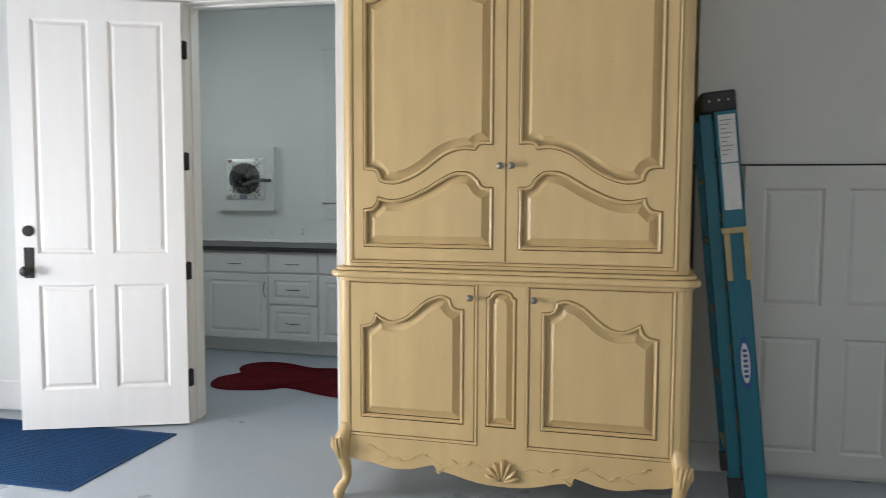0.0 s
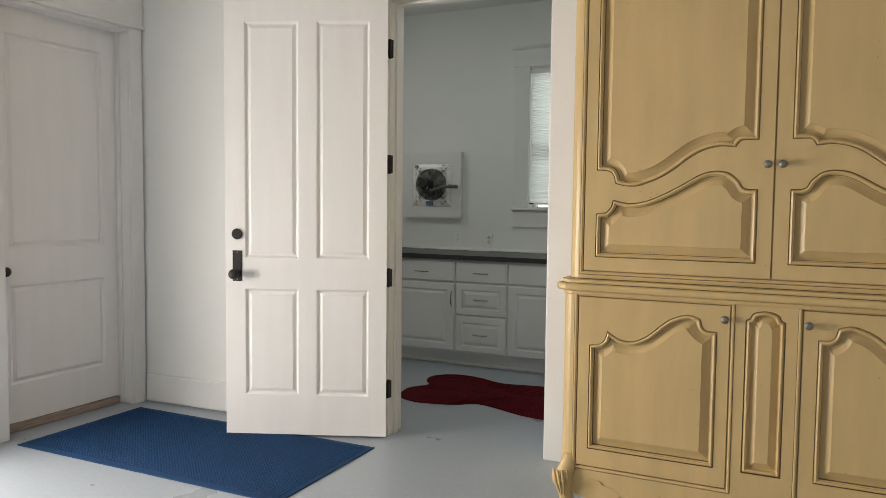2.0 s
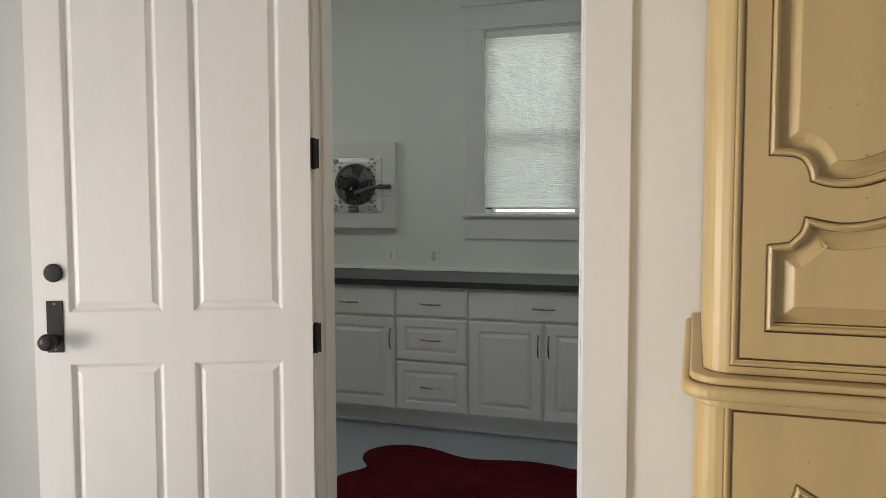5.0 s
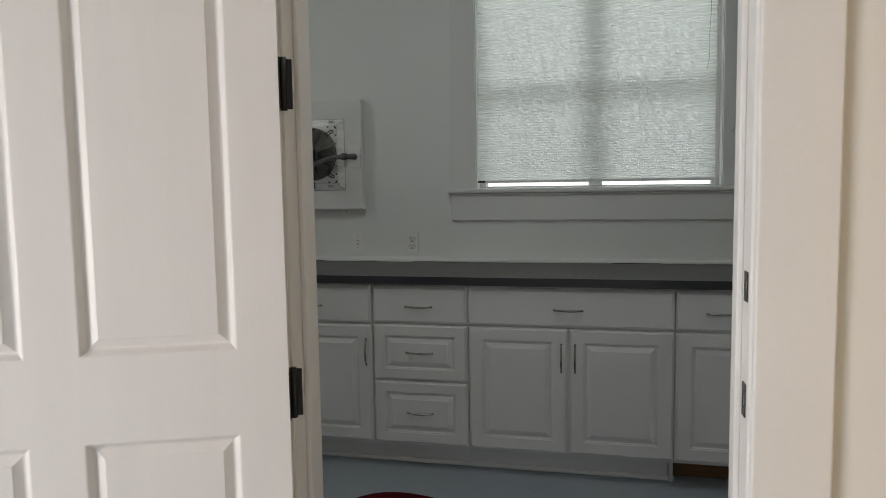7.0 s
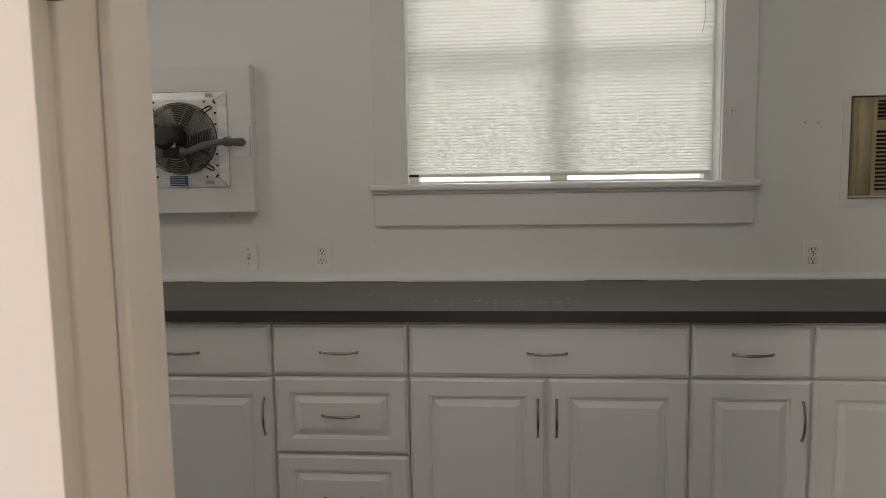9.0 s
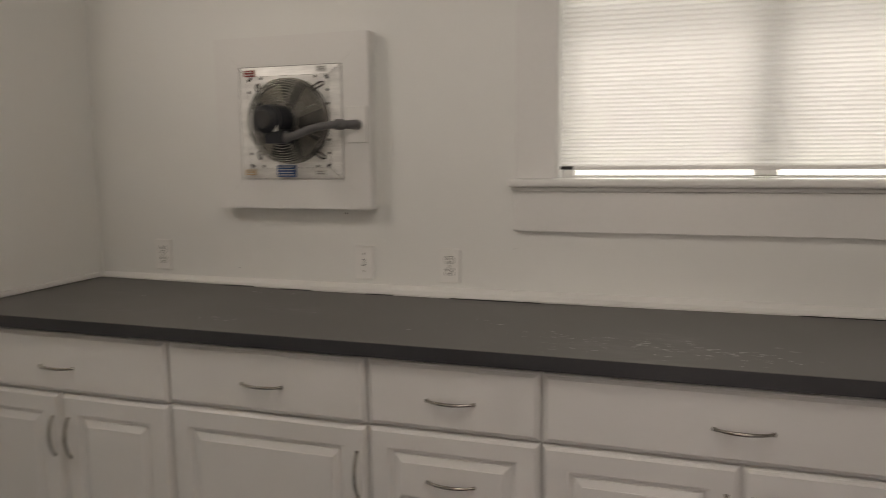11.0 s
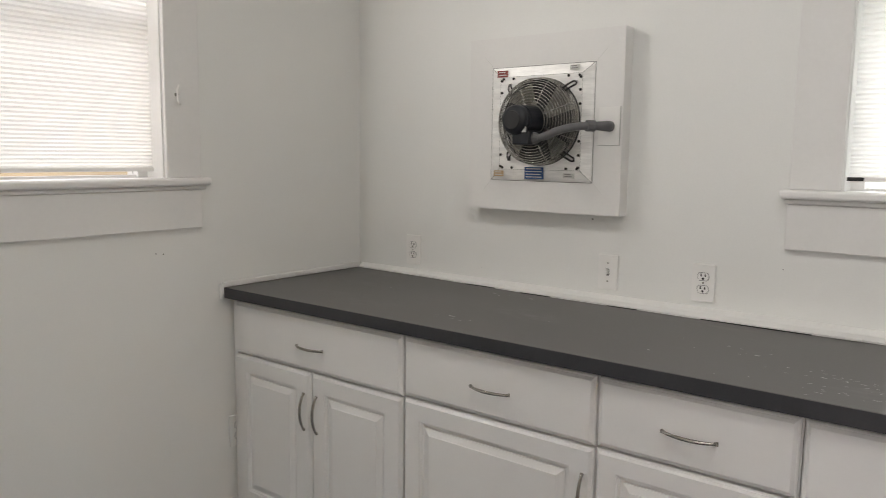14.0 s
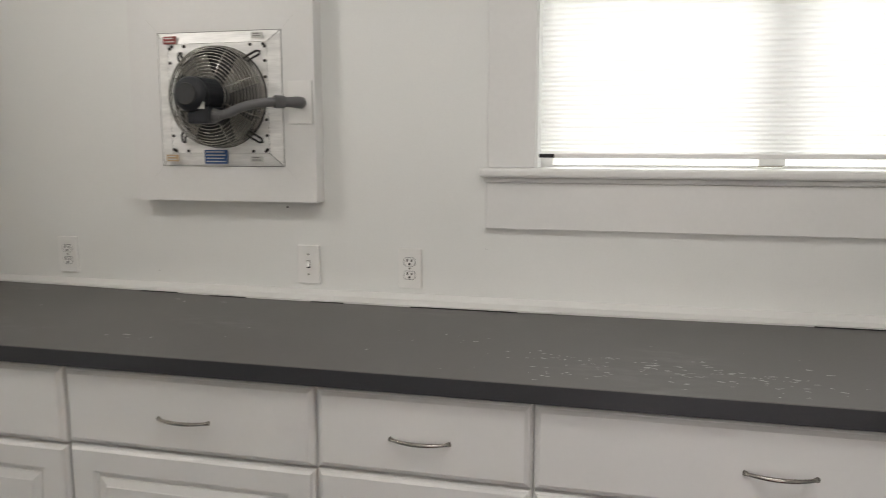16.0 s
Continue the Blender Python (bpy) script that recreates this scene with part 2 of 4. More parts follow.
def box(x0, x1, y0, y1, z0, z1, bevel=0.0, bm=None, seg=2):
    own = bmesh.new()
    v = [own.verts.new((x, y, z)) for x in (x0, x1) for y in (y0, y1) for z in (z0, z1)]
    for f in ((0, 1, 3, 2), (4, 6, 7, 5), (0, 4, 5, 1), (2, 3, 7, 6), (0, 2, 6, 4), (1, 5, 7, 3)):
        own.faces.new([v[i] for i in f])
    if bevel:
        bmesh.ops.bevel(own, geom=own.edges[:], offset=bevel, segments=seg, affect="EDGES", profile=0.5)
    return join(bm, own)


def join(bm, own):
    if bm is None:
        return own
    me = bpy.data.meshes.new("tmp")
    own.to_mesh(me)
    own.free()
    bm.from_mesh(me)
    bpy.data.meshes.remove(me)
    return bm


def rect(u0, u1, v0, v1):
    return [(u0, v0), (u1, v0), (u1, v1), (u0, v1)]


def plate(outline, holes, d0, d1, m, bm=None):
    """A flat slab from depth d0 to d1 of any outline, with holes through it."""
    own = bmesh.new()
    loops = [outline, *holes]
    tris = geometry.tessellate_polygon([[Vector((u, v, 0)) for u, v in lp] for lp in loops])
    rings = []
    for d in (d1, d0):
        vs = [own.verts.new(m @ Vector((u, v, d))) for lp in loops for u, v in lp]
        rings.append(vs)
        for t in tris:
            own.faces.new([vs[i] for i in t])
    k = 0
    for lp in loops:
        n = len(lp)
        for i in range(n):
            a, b = k + i, k + (i + 1) % n
            own.faces.new((rings[0][a], rings[0][b], rings[1][b], rings[1][a]))
        k += n
    bmesh.ops.recalc_face_normals(own, faces=own.faces)
    return join(bm, own)


def inset(pts, by):
    """The outline moved inwards (counter-clockwise outlines)."""
    out, n = [], len(pts)
    for i in range(n):
        p, c, q = (Vector(pts[(i + k) % n]) for k in (-1, 0, 1))
        a, b = (c - p), (q - c)
        if a.length < 1e-6 or b.length < 1e-6:
            out.append(tuple(c))
            continue
        a.normalize(), b.normalize()
        na, nb = Vector((-a.y, a.x)), Vector((-b.y, b.x))
        w = na + nb
        if w.length < 1e-4:
            w = na
        w.normalize()
        out.append(tuple(c + w * by / max(0.45, w.dot(na))))
    return out


def clean_inset(pts, by):
    """The outline moved inwards, with the small loops that form at sharp tips drawn together to a point."""
    q, n = inset(pts, by), len(pts)
    if by < 0.004:
        return q
    segs = [(Vector(pts[i]), Vector(pts[(i + 1) % n])) for i in range(n)]

    def gap(p):
        p = Vector(p)
        best = 9.0
        for a, b in segs:
            ab = b - a
            s = max(0.0, min(1.0, (p - a).dot(ab) / max(1e-12, ab.length_squared)))
            best = min(best, (a + ab * s - p).length)
        return best

    good = [gap(p) > by * 0.97 for p in q]
    if all(good) or sum(good) < 4:
        return q
    start = next(i for i in range(n) if good[i] and good[i - 1])
    i = start
    while i < start + n:
        if good[i % n]:
            i += 1
            continue
        j = i
        while not good[j % n]:
            j += 1
        a0, a1, b1, b0 = (Vector(q[k % n]) for k in (i - 2, i - 1, j, j + 1))
        hit = geometry.intersect_line_line_2d(a0, a1 + (a1 - a0).normalized() * 0.15, b0, b1 + (b1 - b0).normalized() * 0.15) if (a1 - a0).length > 1e-6 and (b1 - b0).length > 1e-6 else None
        for k in range(i, j):
            s = (k - i + 1) / (j - i + 1)
            q[k % n] = tuple(hit) if hit is not None and (hit - a1).length < 0.06 else tuple(a1.lerp(b1, s))
        i = j
    return q


def panel(outline, profile, d, m, dark=(), bm=None):
    """The carved field within an outline: rings at (inset, depth), closed by a flat field. dark: the rings in the second material."""
    own = bmesh.new()
    rings = []
    for by, dep in profile:
        rings.append([own.verts.new(m @ Vector((u, v, d + dep))) for u, v in clean_inset(outline, by)])
    n = len(outline)
    for k in range(len(rings) - 1):
        for i in range(n):
            f = own.faces.new((rings[k][i], rings[k][(i + 1) % n], rings[k + 1][(i + 1) % n], rings[k + 1][i]))
            f.material_index = 1 if k in dark else 0
    last = clean_inset(outline, profile[-1][0])
    for t in geometry.tessellate_polygon([[Vector((u, v, 0)) for u, v in last]]):
        own.faces.new([rings[-1][i] for i in t])
    bmesh.ops.recalc_face_normals(own, faces=own.faces)
    return join(bm, own)


def tube(pts, radius, seg=8, bm=None, closed=False, flat=1.0):
    """A round bar along points; radius may be a list."""
    own = bmesh.new()
    pts = [Vector(p) for p in pts]
    n = len(pts)
    rad = radius if isinstance(radius, (list, tuple)) else [radius] * n
    rings, side = [], None
    for i, p in enumerate(pts):
        a = pts[(i - 1) % n] if closed or i else p
        b = pts[(i + 1) % n] if closed or i < n - 1 else p
        d = (b - a).normalized()
        if side is None:
            side = d.orthogonal().normalized()
        side = (side - d * side.dot(d)).normalized()
        up = d.cross(side)
        rings.append([own.verts.new(p + side * math.cos(w) * rad[i] + up * math.sin(w) * rad[i] * flat)
                      for w in (2 * math.pi * k / seg for k in range(seg))])
    for i in range(n if closed else n - 1):
        r, s = rings[i], rings[(i + 1) % n]
        for k in range(seg):
            own.faces.new((r[k], r[(k + 1) % seg], s[(k + 1) % seg], s[k]))
    if not closed:
        own.faces.new(rings[0][::-1]), own.faces.new(rings[-1])
    bmesh.ops.recalc_face_normals(own, faces=own.faces)
    return join(bm, own)


def turned(profile, m, seg=20, bm=None):
    """A turned body: rings of (radius, height) about the local z axis of m."""
    own = bmesh.new()
    rings = [[own.verts.new(m @ Vector((r * math.cos(w), r * math.sin(w), h))) for w in (2 * math.pi * k / seg for k in range(seg))]
             for r, h in profile]
    for a, b in zip(rings, rings[1:]):
        for k in range(seg):
            own.faces.new((a[k], a[(k + 1) % seg], b[(k + 1) % seg], b[k]))
    own.faces.new(rings[0][::-1]), own.faces.new(rings[-1])
    bmesh.ops.recalc_face_normals(own, faces=own.faces)
    return join(bm, own)


def spline(points, steps=6):
    """A smooth run through points (Catmull-Rom)."""
    p = [Vector(q) for q in points]
    p = [2 * p[0] - p[1], *p, 2 * p[-1] - p[-2]]
    out = []
    for i in range(1, len(p) - 2):
        for k in range(steps):
            t = k / steps
            a, b, c, d = p[i - 1:i + 3]
            out.append(tuple(0.5 * (2 * b + (c - a) * t + (2 * a - 5 * b + 4 * c - d) * t * t + (3 * b - a - 3 * c + d) * t ** 3)))
    return [*out, tuple(p[-2])]


def run_on(*pieces):
    """Joins runs of points into one outline, dropping doubled ends."""
    out = []
    for piece in pieces:
        for q in piece:
            if not out or (Vector(q) - Vector(out[-1])).length > 1e-5:
                out.append(tuple(q))
    if (Vector(out[0]) - Vector(out[-1])).length < 1e-5:
        out.pop()
    return out


def mirrored(outline):
    return [(-u, v) for u, v in reversed(outline)]


# ---------------------------------------------------------------- setting
# the wall between the rooms stands a little askew to the counter wall
SKEW = pose(0, 0, 0, 0, 0, 3.2)
WF, WB = 0.02, 0.176           # its faces, in its own frame
JL, JR, HEAD = -0.012, 0.901, 2.452
X0, X1, YB = -1.90, 2.62, 2.51   # far room: side walls and counter wall
H = 3.05
GX0, GX1, GY0 = -1.83, 4.7, -7.0  # near room


def structure(name, bm, mat, label, category, at=None):
    ob = part(name, bm, mat, at=at)
    return tagged(ob, label, category, kind="structure")


floor = structure("floor", plate(rect(-2.4, 5.0, -7.3, 2.9), [], -0.12, 0.0, TOP), FLOOR, "grey-blue painted concrete floor with a soft sheen", "floor")
structure("ceiling", plate(rect(-2.4, 5.0, -7.3, 2.9), [], H, H + 0.12, TOP), CEIL, "flat white painted ceiling", "ceiling")

# dividing wall with the doorway; beyond the armoire it steps forward
structure("wall_divide", plate([(-2.3, 0), (JL - 0.03, 0), (JL - 0.03, HEAD + 0.03), (JR + 0.03, HEAD + 0.03), (JR + 0.03, 0), (2.80, 0), (2.80, H), (-2.3, H)],
                               [], -WB, -WF, FRONT), WALL, "pale painted wall with a doorway through it", "wall", SKEW)
structure("wall_storage", plate(rect(2.80, 5.1, 0, H), [], -0.3, 0.17, FRONT), STORE_SHADED, "plain painted wall above the storage doors", "wall", SKEW)
structure("wall_counter", plate(rect(X0 - 0.2, X1 + 0.2, 0, H), [rect(-0.085, 1.143, 1.30, 2.495), rect(1.625, 2.26, 1.225, 1.618)], -YB - 0.16, -YB, FRONT),
          WALL, "pale painted wall above the counter", "wall")
structure("wall_side", plate(rect(-0.02, YB + 0.1, 0, H), [rect(0.965, 1.605, 1.30, 2.46)], X0 - 0.16, X0, EAST), WALL, "pale painted side wall with a shaded window", "wall")
structure("wall_east", plate(rect(-YB - 0.1, -0.25, 0, H), [], -X1 - 0.12, -X1, WEST), WALL, "plain pale painted wall", "wall")
structure("wall_garage_west", plate([(-7.2, 0), (-1.05, 0), (-1.05, 2.42), (-0.172, 2.42), (-0.172, 0), (-0.06, 0), (-0.06, H), (-7.2, H)], [rect(-3.8, -1.62, 0.15, 2.4)], GX0 - 0.23, GX0, EAST),
          WALL, "pale painted wall with a recessed door", "wall")
# the hole in the south wall is made up, for the fill lamp
structure("wall_garage_south", plate(rect(-5.0, 2.3, 0, H), [rect(-2.75, 0.35, 0.1, 2.35)], GY0 - 0.2, GY0, BACK), WALL, "plain painted wall", "wall")
structure("wall_garage_east", plate(rect(-0.4, 7.2, 0, H), [], -GX1 - 0.2, -GX1, WEST), WALL, "plain painted wall", "wall")

# baseboards and doorway trim
structure("baseboard", box(-1.80, JL - 0.17, WF - 0.030, WF, 0.012, 0.190, 0.009), TRIM, "white painted baseboard", "baseboard", SKEW)
structure("baseboard", box(X0, X0 + 0.016, 0.2, 1.86, 0, 0.135, 0.004), TRIM, "white painted baseboard", "baseboard")
structure("baseboard", box(2.81, 3.02, -0.188, -0.17, 0, 0.145, 0.004), STORE_SHADED, "painted baseboard", "baseboard", SKEW)
frame_1 = thing("door_frame", SKEW, "white painted door frame with flat casing", "door frame", kind="structure")
part("jamb", box(JL - 0.03, JL, WF - 0.005, WB + 0.004, 0, HEAD + 0.03, 0.003), TRIM, frame_1)
part("jamb", box(JR, JR + 0.03, WF - 0.005, WB + 0.004, 0, HEAD + 0.03, 0.003), TRIM, frame_1)
part("head_jamb", box(JL, JR, WF - 0.005, WB + 0.004, HEAD, HEAD + 0.03, 0.003), TRIM, frame_1)
part("stop", box(JL, JL + 0.012, 0.075, 0.115, 0, HEAD, 0.003), TRIM, frame_1)
part("stop", box(JR - 0.012, JR, 0.075, 0.115, 0, HEAD, 0.003), TRIM, frame_1)
part("stop", box(JL + 0.012, JR - 0.012, 0.075, 0.115, HEAD - 0.012, HEAD, 0.003), TRIM, frame_1)
part("casing", box(JR + 0.006, JR + 0.15, WF - 0.022, WF, 0, HEAD + 0.006, 0.004), TRIM, frame_1)
part("casing", box(JL - 0.15, JL - 0.006, WF - 0.022, WF, 0, HEAD + 0.006, 0.004), TRIM, frame_1)
part("head_casing", box(JL - 0.17, JR + 0.17, WF - 0.026, WF, HEAD + 0.007, HEAD + 0.17, 0.004), TRIM, frame_1)
for z0, z1 in ((1.110, 1.168), (0.884, 0.950)):
    strike = part("strike_plate", plate(rect(0.03, 0.058, z0, z1), [rect(0.037, 0.05, z0 + 0.018, z1 - 0.018)], -JR, -JR + 0.002, WEST @ pose(0, 0, 0) @ Matrix.Diagonal((-1, 1, 1, 1))), IRON, frame_1, "dark bronze strike plate")

# ---------------------------------------------------------------- open panelled door
def four_panel_door(name, at, w, h, t, panels, label, mat):
    d = thing(name, at, label, "door", kind="structure")
    part("slab", plate(rect(0, w, 0, h), panels, 0, t, FRONT), mat, d)
    for p in panels:
        part("panel", panel(p, [(0, 0), (0.003, -0.001), (0.010, -0.010), (0.014, -0.0135), (0.018, -0.0135), (0.034, -0.0055), (0.036, -0.004), (0.038, -0.004)], t, FRONT), mat, d)
        part("panel", panel([(u, v) for u, v in p], [(0, 0), (0.012, 0.012), (0.034, 0.007)], 0, FRONT), mat, d)
    return d


door_at = pose(0.005, -0.046, 0.014, 0, 0, 23.2) @ pose(-0.914, 0, 0)
DW, DH, DT = 0.914, 2.425, 0.045
door = four_panel_door("door_1", door_at @ pose(0, DT, 0), DW, DH, DT,
                       [rect(0.112, 0.418, 1.003, 2.315), rect(0.517, 0.815, 1.003, 2.315), rect(0.112, 0.418, 0.226, 0.832), rect(0.517, 0.815, 0.226, 0.832)],
                       "white four-panel door standing open, with dark bronze hardware", DOOR)
out = Matrix(((1, 0, 0, 0), (0, 0, -1, 0), (0, 1, 0, 0), (0, 0, 0, 1)))
lock_u = 0.069
part("deadbolt", turned([(0.031, 0), (0.031, 0.006), (0.027, 0.012), (0.012, 0.013)], pose(lock_u, -DT, 1.138) @ out, 24), IRON, door, "round dark bronze deadbolt")
kp = part("knob_plate", box(lock_u - 0.027, lock_u + 0.027, -DT - 0.004, -DT, 0.872, 1.045, 0.0015), IRON, door, "tall dark bronze knob plate")
part("knob", turned([(0.019, 0), (0.019, 0.006), (0.010, 0.012), (0.010, 0.03), (0.022, 0.036), (0.029, 0.05), (0.026, 0.062), (0.012, 0.067)], pose(lock_u - 0.005, -DT - 0.004, 0.915) @ out, 24), IRON, kp, smooth=True)
for k in (0.882, 1.035):
    part("screw", turned([(0.004, 0), (0.003, 0.002)], pose(lock_u, -DT - 0.004, k) @ out, 8), PEWTER, kp)
part("latch", box(-0.003, 0.0, -0.034, -0.012, 0.89, 0.945), PEWTER, door, "worn metal latch plate on the door edge")
for hz in (2.119, 1.485, 0.850, 0.216):
    hinge = part("hinge", box(DW, DW + 0.0025, -0.04, -0.006, hz, hz + 0.1, 0.001), IRON, door, "dark bronze butt hinge")
    part("hinge_leaf", box(DW + 0.003, DW + 0.026, -0.007, -0.003, hz, hz + 0.1, 0.001), IRON, hinge)
    part("hinge_pin", tube([(DW + 0.008, -0.008, hz - 0.003), (DW + 0.008, -0.008, hz + 0.103)], 0.0075, 10), IRON, hinge, smooth=True)

# ---------------------------------------------------------------- recessed side door
REC = 0.15      # depth of the recess
side = four_panel_door("door_2", Matrix(((0, -1, 0, GX0 - REC), (1, 0, 0, -1.045), (0, 0, 1, 0.052), (0, 0, 0, 1))), 0.846, 2.356, 0.045,
                       [rect(0.10, 0.738, 1.0, 2.21), rect(0.10, 0.738, 0.22, 0.79)], "white two-panel door, shut, in a deep recess", DOOR)
part("knob", turned([(0.028, 0), (0.028, 0.006), (0.011, 0.01), (0.011, 0.03), (0.026, 0.036), (0.028, 0.05), (0.012, 0.06)], pose(0.055, -0.045, 0.875) @ out, 20), IRON, side, "dark round knob", smooth=True)
frame_2 = thing("door_frame", pose(0, 0, 0), "white painted casing round the recessed door", "door frame", kind="structure")
part("casing", box(GX0, GX0 + 0.02, -0.193, -0.098, 0, 2.43, 0.004), TRIM, frame_2)
part("casing", box(GX0, GX0 + 0.02, -1.16, -1.045, 0, 2.43, 0.004), TRIM, frame_2)
part("jamb", box(GX0 - REC, GX0 + 0.006, -0.1975, -0.173, 0, 2.43, 0.003), TRIM, frame_2)
part("jamb", box(GX0 - REC, GX0, -1.052, -1.04, 0, 2.43, 0.003), TRIM, frame_2)
part("stop", box(GX0 - REC + 0.047, GX0 - REC + 0.085, -0.210, -0.1976, 0.05, 2.405, 0.003), TRIM, frame_2)
part("head_jamb", box(GX0 - REC, GX0 + 0.002, -1.04, -0.198, 2.405, 2.43, 0.003), TRIM, frame_2)
part("head_casing", box(GX0, GX0 + 0.022, -1.17, -0.085, 2.452, 2.63, 0.004), TRIM, frame_2)
part("fillet", box(GX0, GX0 + 0.035, -1.19, -0.07, 2.43, 2.452, 0.006), TRIM, frame_2)
part("cap", box(GX0, GX0 + 0.05, -1.21, -0.06, 2.63, 2.66, 0.008), TRIM, frame_2)
part("threshold", box(GX0 - REC - 0.001, GX0 - REC + 0.06, -1.04, -0.212, 0, 0.048, 0.006), SILL_WOOD, frame_2, "weathered brown wooden threshold")
wide = thing("window_3", pose(0, 0, 0), "wide white framed opening to the daylight", "window", kind="structure")
part("window_frame", plate(rect(-3.8, -1.62, 0.15, 2.4), [rect(-3.74, -2.74, 0.21, 2.34), rect(-2.68, -1.68, 0.21, 2.34)], GX0 - 0.14, GX0 - 0.06, EAST), TRIM, wide)

# ---------------------------------------------------------------- storage doors beside the ladder
store = thing("storage_door", SKEW @ pose(3.02, -0.172, 0.03), "grey-white panelled storage doors, shut, set in the wall", "door", kind="structure")
for k in range(3):
    u0 = k * 0.74
    ps = [rect(u0 + 0.09, u0 + 0.36, 0.10, 0.66), rect(u0 + 0.46, u0 + 0.66, 0.10, 0.66), rect(u0 + 0.09, u0 + 0.36, 0.81, 1.37), rect(u0 + 0.46, u0 + 0.66, 0.81, 1.37)]
    leaf = part("leaf", plate(rect(u0 + 0.002, u0 + 0.738, 0, 1.475), ps, 0, 0.03, FRONT), STORE_SHADED, store)
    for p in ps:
        part("panel", panel(p, [(0, 0), (0.012, -0.01), (0.03, -0.004), (0.034, -0.004)], 0.03, FRONT), STORE_SHADED, leaf)
part("shadow_gap", box(-0.34, 2.2, -0.004, 0.003, 1.477, 1.485), SLOT, store)

# ---------------------------------------------------------------- windows of the far room


def shaded_window(name, at, w, z0, z1, drop, label, twin=True):
    """A two-sash window in a wall opening of width w, with stool, apron, flat casing and a pleated shade. Local: x along, -y into the room."""
    win = thing(name, at, label, "window", kind="structure")
    fr = part("window_frame", plate(rect(0, w, z0, z1), [rect(0.035, w - 0.035, z0 + 0.006, z1 - 0.03)], -0.155, -0.09, FRONT), TRIM, win)
    mid, zm = w / 2, z0 + 0.43 * (z1 - z0)
    if twin:
        part("mullion", box(mid - 0.035, mid + 0.035, 0.095, 0.145, z0 + 0.010, z1 - 0.03, 0.004), TRIM, fr)
    for a, b in ((0.035, mid - 0.035), (mid + 0.035, w - 0.035)) if twin else ((0.035, w - 0.035),):
        part("sash_rail", box(a, b, 0.10, 0.14, zm - 0.022, zm + 0.022, 0.003), TRIM, fr)
        part("sash_rail", box(a, b, 0.10, 0.14, z0 + 0.006, z0 + 0.011, 0.001), TRIM, fr)
        for c, e in ((z0 + 0.011, zm - 0.022), (zm + 0.022, z1 - 0.03)):
            pane = part("pane", box(a, b, 0.118, 0.122, c, e), GLASS, win)
            pane.visible_shadow = False
    part("window_sill", box(-0.155, w + 0.155, -0.045, 0.07, z0 - 0.022, z0 + 0.004, 0.009, seg=3), TRIM, win)
    part("sill_moulding", box(-0.145, w + 0.145, -0.026, 0, z0 - 0.036, z0 - 0.022, 0.005), TRIM, win)
    part("apron", box(-0.138, w + 0.132, -0.018, 0, z0 - 0.165, z0 - 0.036, 0.003), TRIM, win)
    part("casing", box(-0.135, -0.004, -0.018, 0, z0 + 0.004, z1 + 0.01, 0.003), TRIM, win)
    part("casing", box(w + 0.004, w + 0.132, -0.018, 0, z0 + 0.004, z1 + 0.01, 0.003), TRIM, win)
    part("head_casing", box(-0.15, w + 0.15, -0.02, 0, z1 + 0.01, z1 + 0.16, 0.003), TRIM, win)
    part("cap", box(-0.165, w + 0.165, -0.032, 0, z1 + 0.16, z1 + 0.18, 0.005), TRIM, win)
    cleat = part("cord_cleat", tube([(w + 0.05, -0.03, z0 + 0.24), (w + 0.045, -0.026, z0 + 0.255), (w + 0.045, -0.024, z0 + 0.285), (w + 0.05, -0.03, z0 + 0.30)], 0.004, 8), PLASTIC, win, "small white cord cleat", smooth=True)
    part("screw", turned([(0.006, 0), (0.005, 0.008)], pose(w + 0.045, -0.018, z0 + 0.27) @ out, 8), PEWTER, cleat)
    # shade
    sh = thing(name.replace("window", "pleated_shade").rstrip("_12"), at, "white pleated cellular shade, lowered almost to the sill", "window shade", "pleated shades")
    bm = bmesh.new()
    rows_, z, k = [], z0 + drop + 0.014, 0
    while z < z1 - 0.05:
        pitch = 0.0054 + 0.0018 * min(1, k / 60)
        y = 0.0135 if k % 2 else 0.0090
        rows_.append([bm.verts.new((x, y, z)) for x in (0.008, w / 2, w - 0.030)])
        z, k = z + pitch, k + 1
    for a, b in zip(rows_, rows_[1:]):
        for i in range(2):
            bm.faces.new((a[i], a[i + 1], b[i + 1], b[i]))
    part("cloth", bm, CLOTH, sh)
    rail = part("bottom_rail", box(0.006, w - 0.028, 0.004, 0.024, z0 + drop, z0 + drop + 0.014, 0.003), TRIM, sh)
    part("rail_end", box(0.004, 0.045, 0.002, 0.010, z0 + drop + 0.002, z0 + drop + 0.012, 0.001), SLOT, rail)
    part("head_rail", box(0.004, w - 0.004, 0.0, 0.035, z1 - 0.05, z1 - 0.002, 0.003), PLASTIC, sh)
    return win


win_b = shaded_window("window_1", pose(-0.085, YB, 0), 1.228, 1.30, 2.495, 0.03, "white framed window over the counter")
win_a = shaded_window("window_2", pose(X0, 0.965, 0, 0, 0, 90), 0.64, 1.30, 2.46, 0.025, "white framed window in the side wall", False)
part("pull_cord", tube([(1.165, -0.004, 2.38), (1.168, -0.006, 2.15), (1.160, -0.006, 2.0), (1.163, -0.006, 1.93), (1.152, -0.008, 1.87)], 0.0008, 6), CONDUIT, win_b, "thin shade cord")

# ---------------------------------------------------------------- base cabinets
CY = 1.862      # cabinet face; fronts stand 22 mm before it


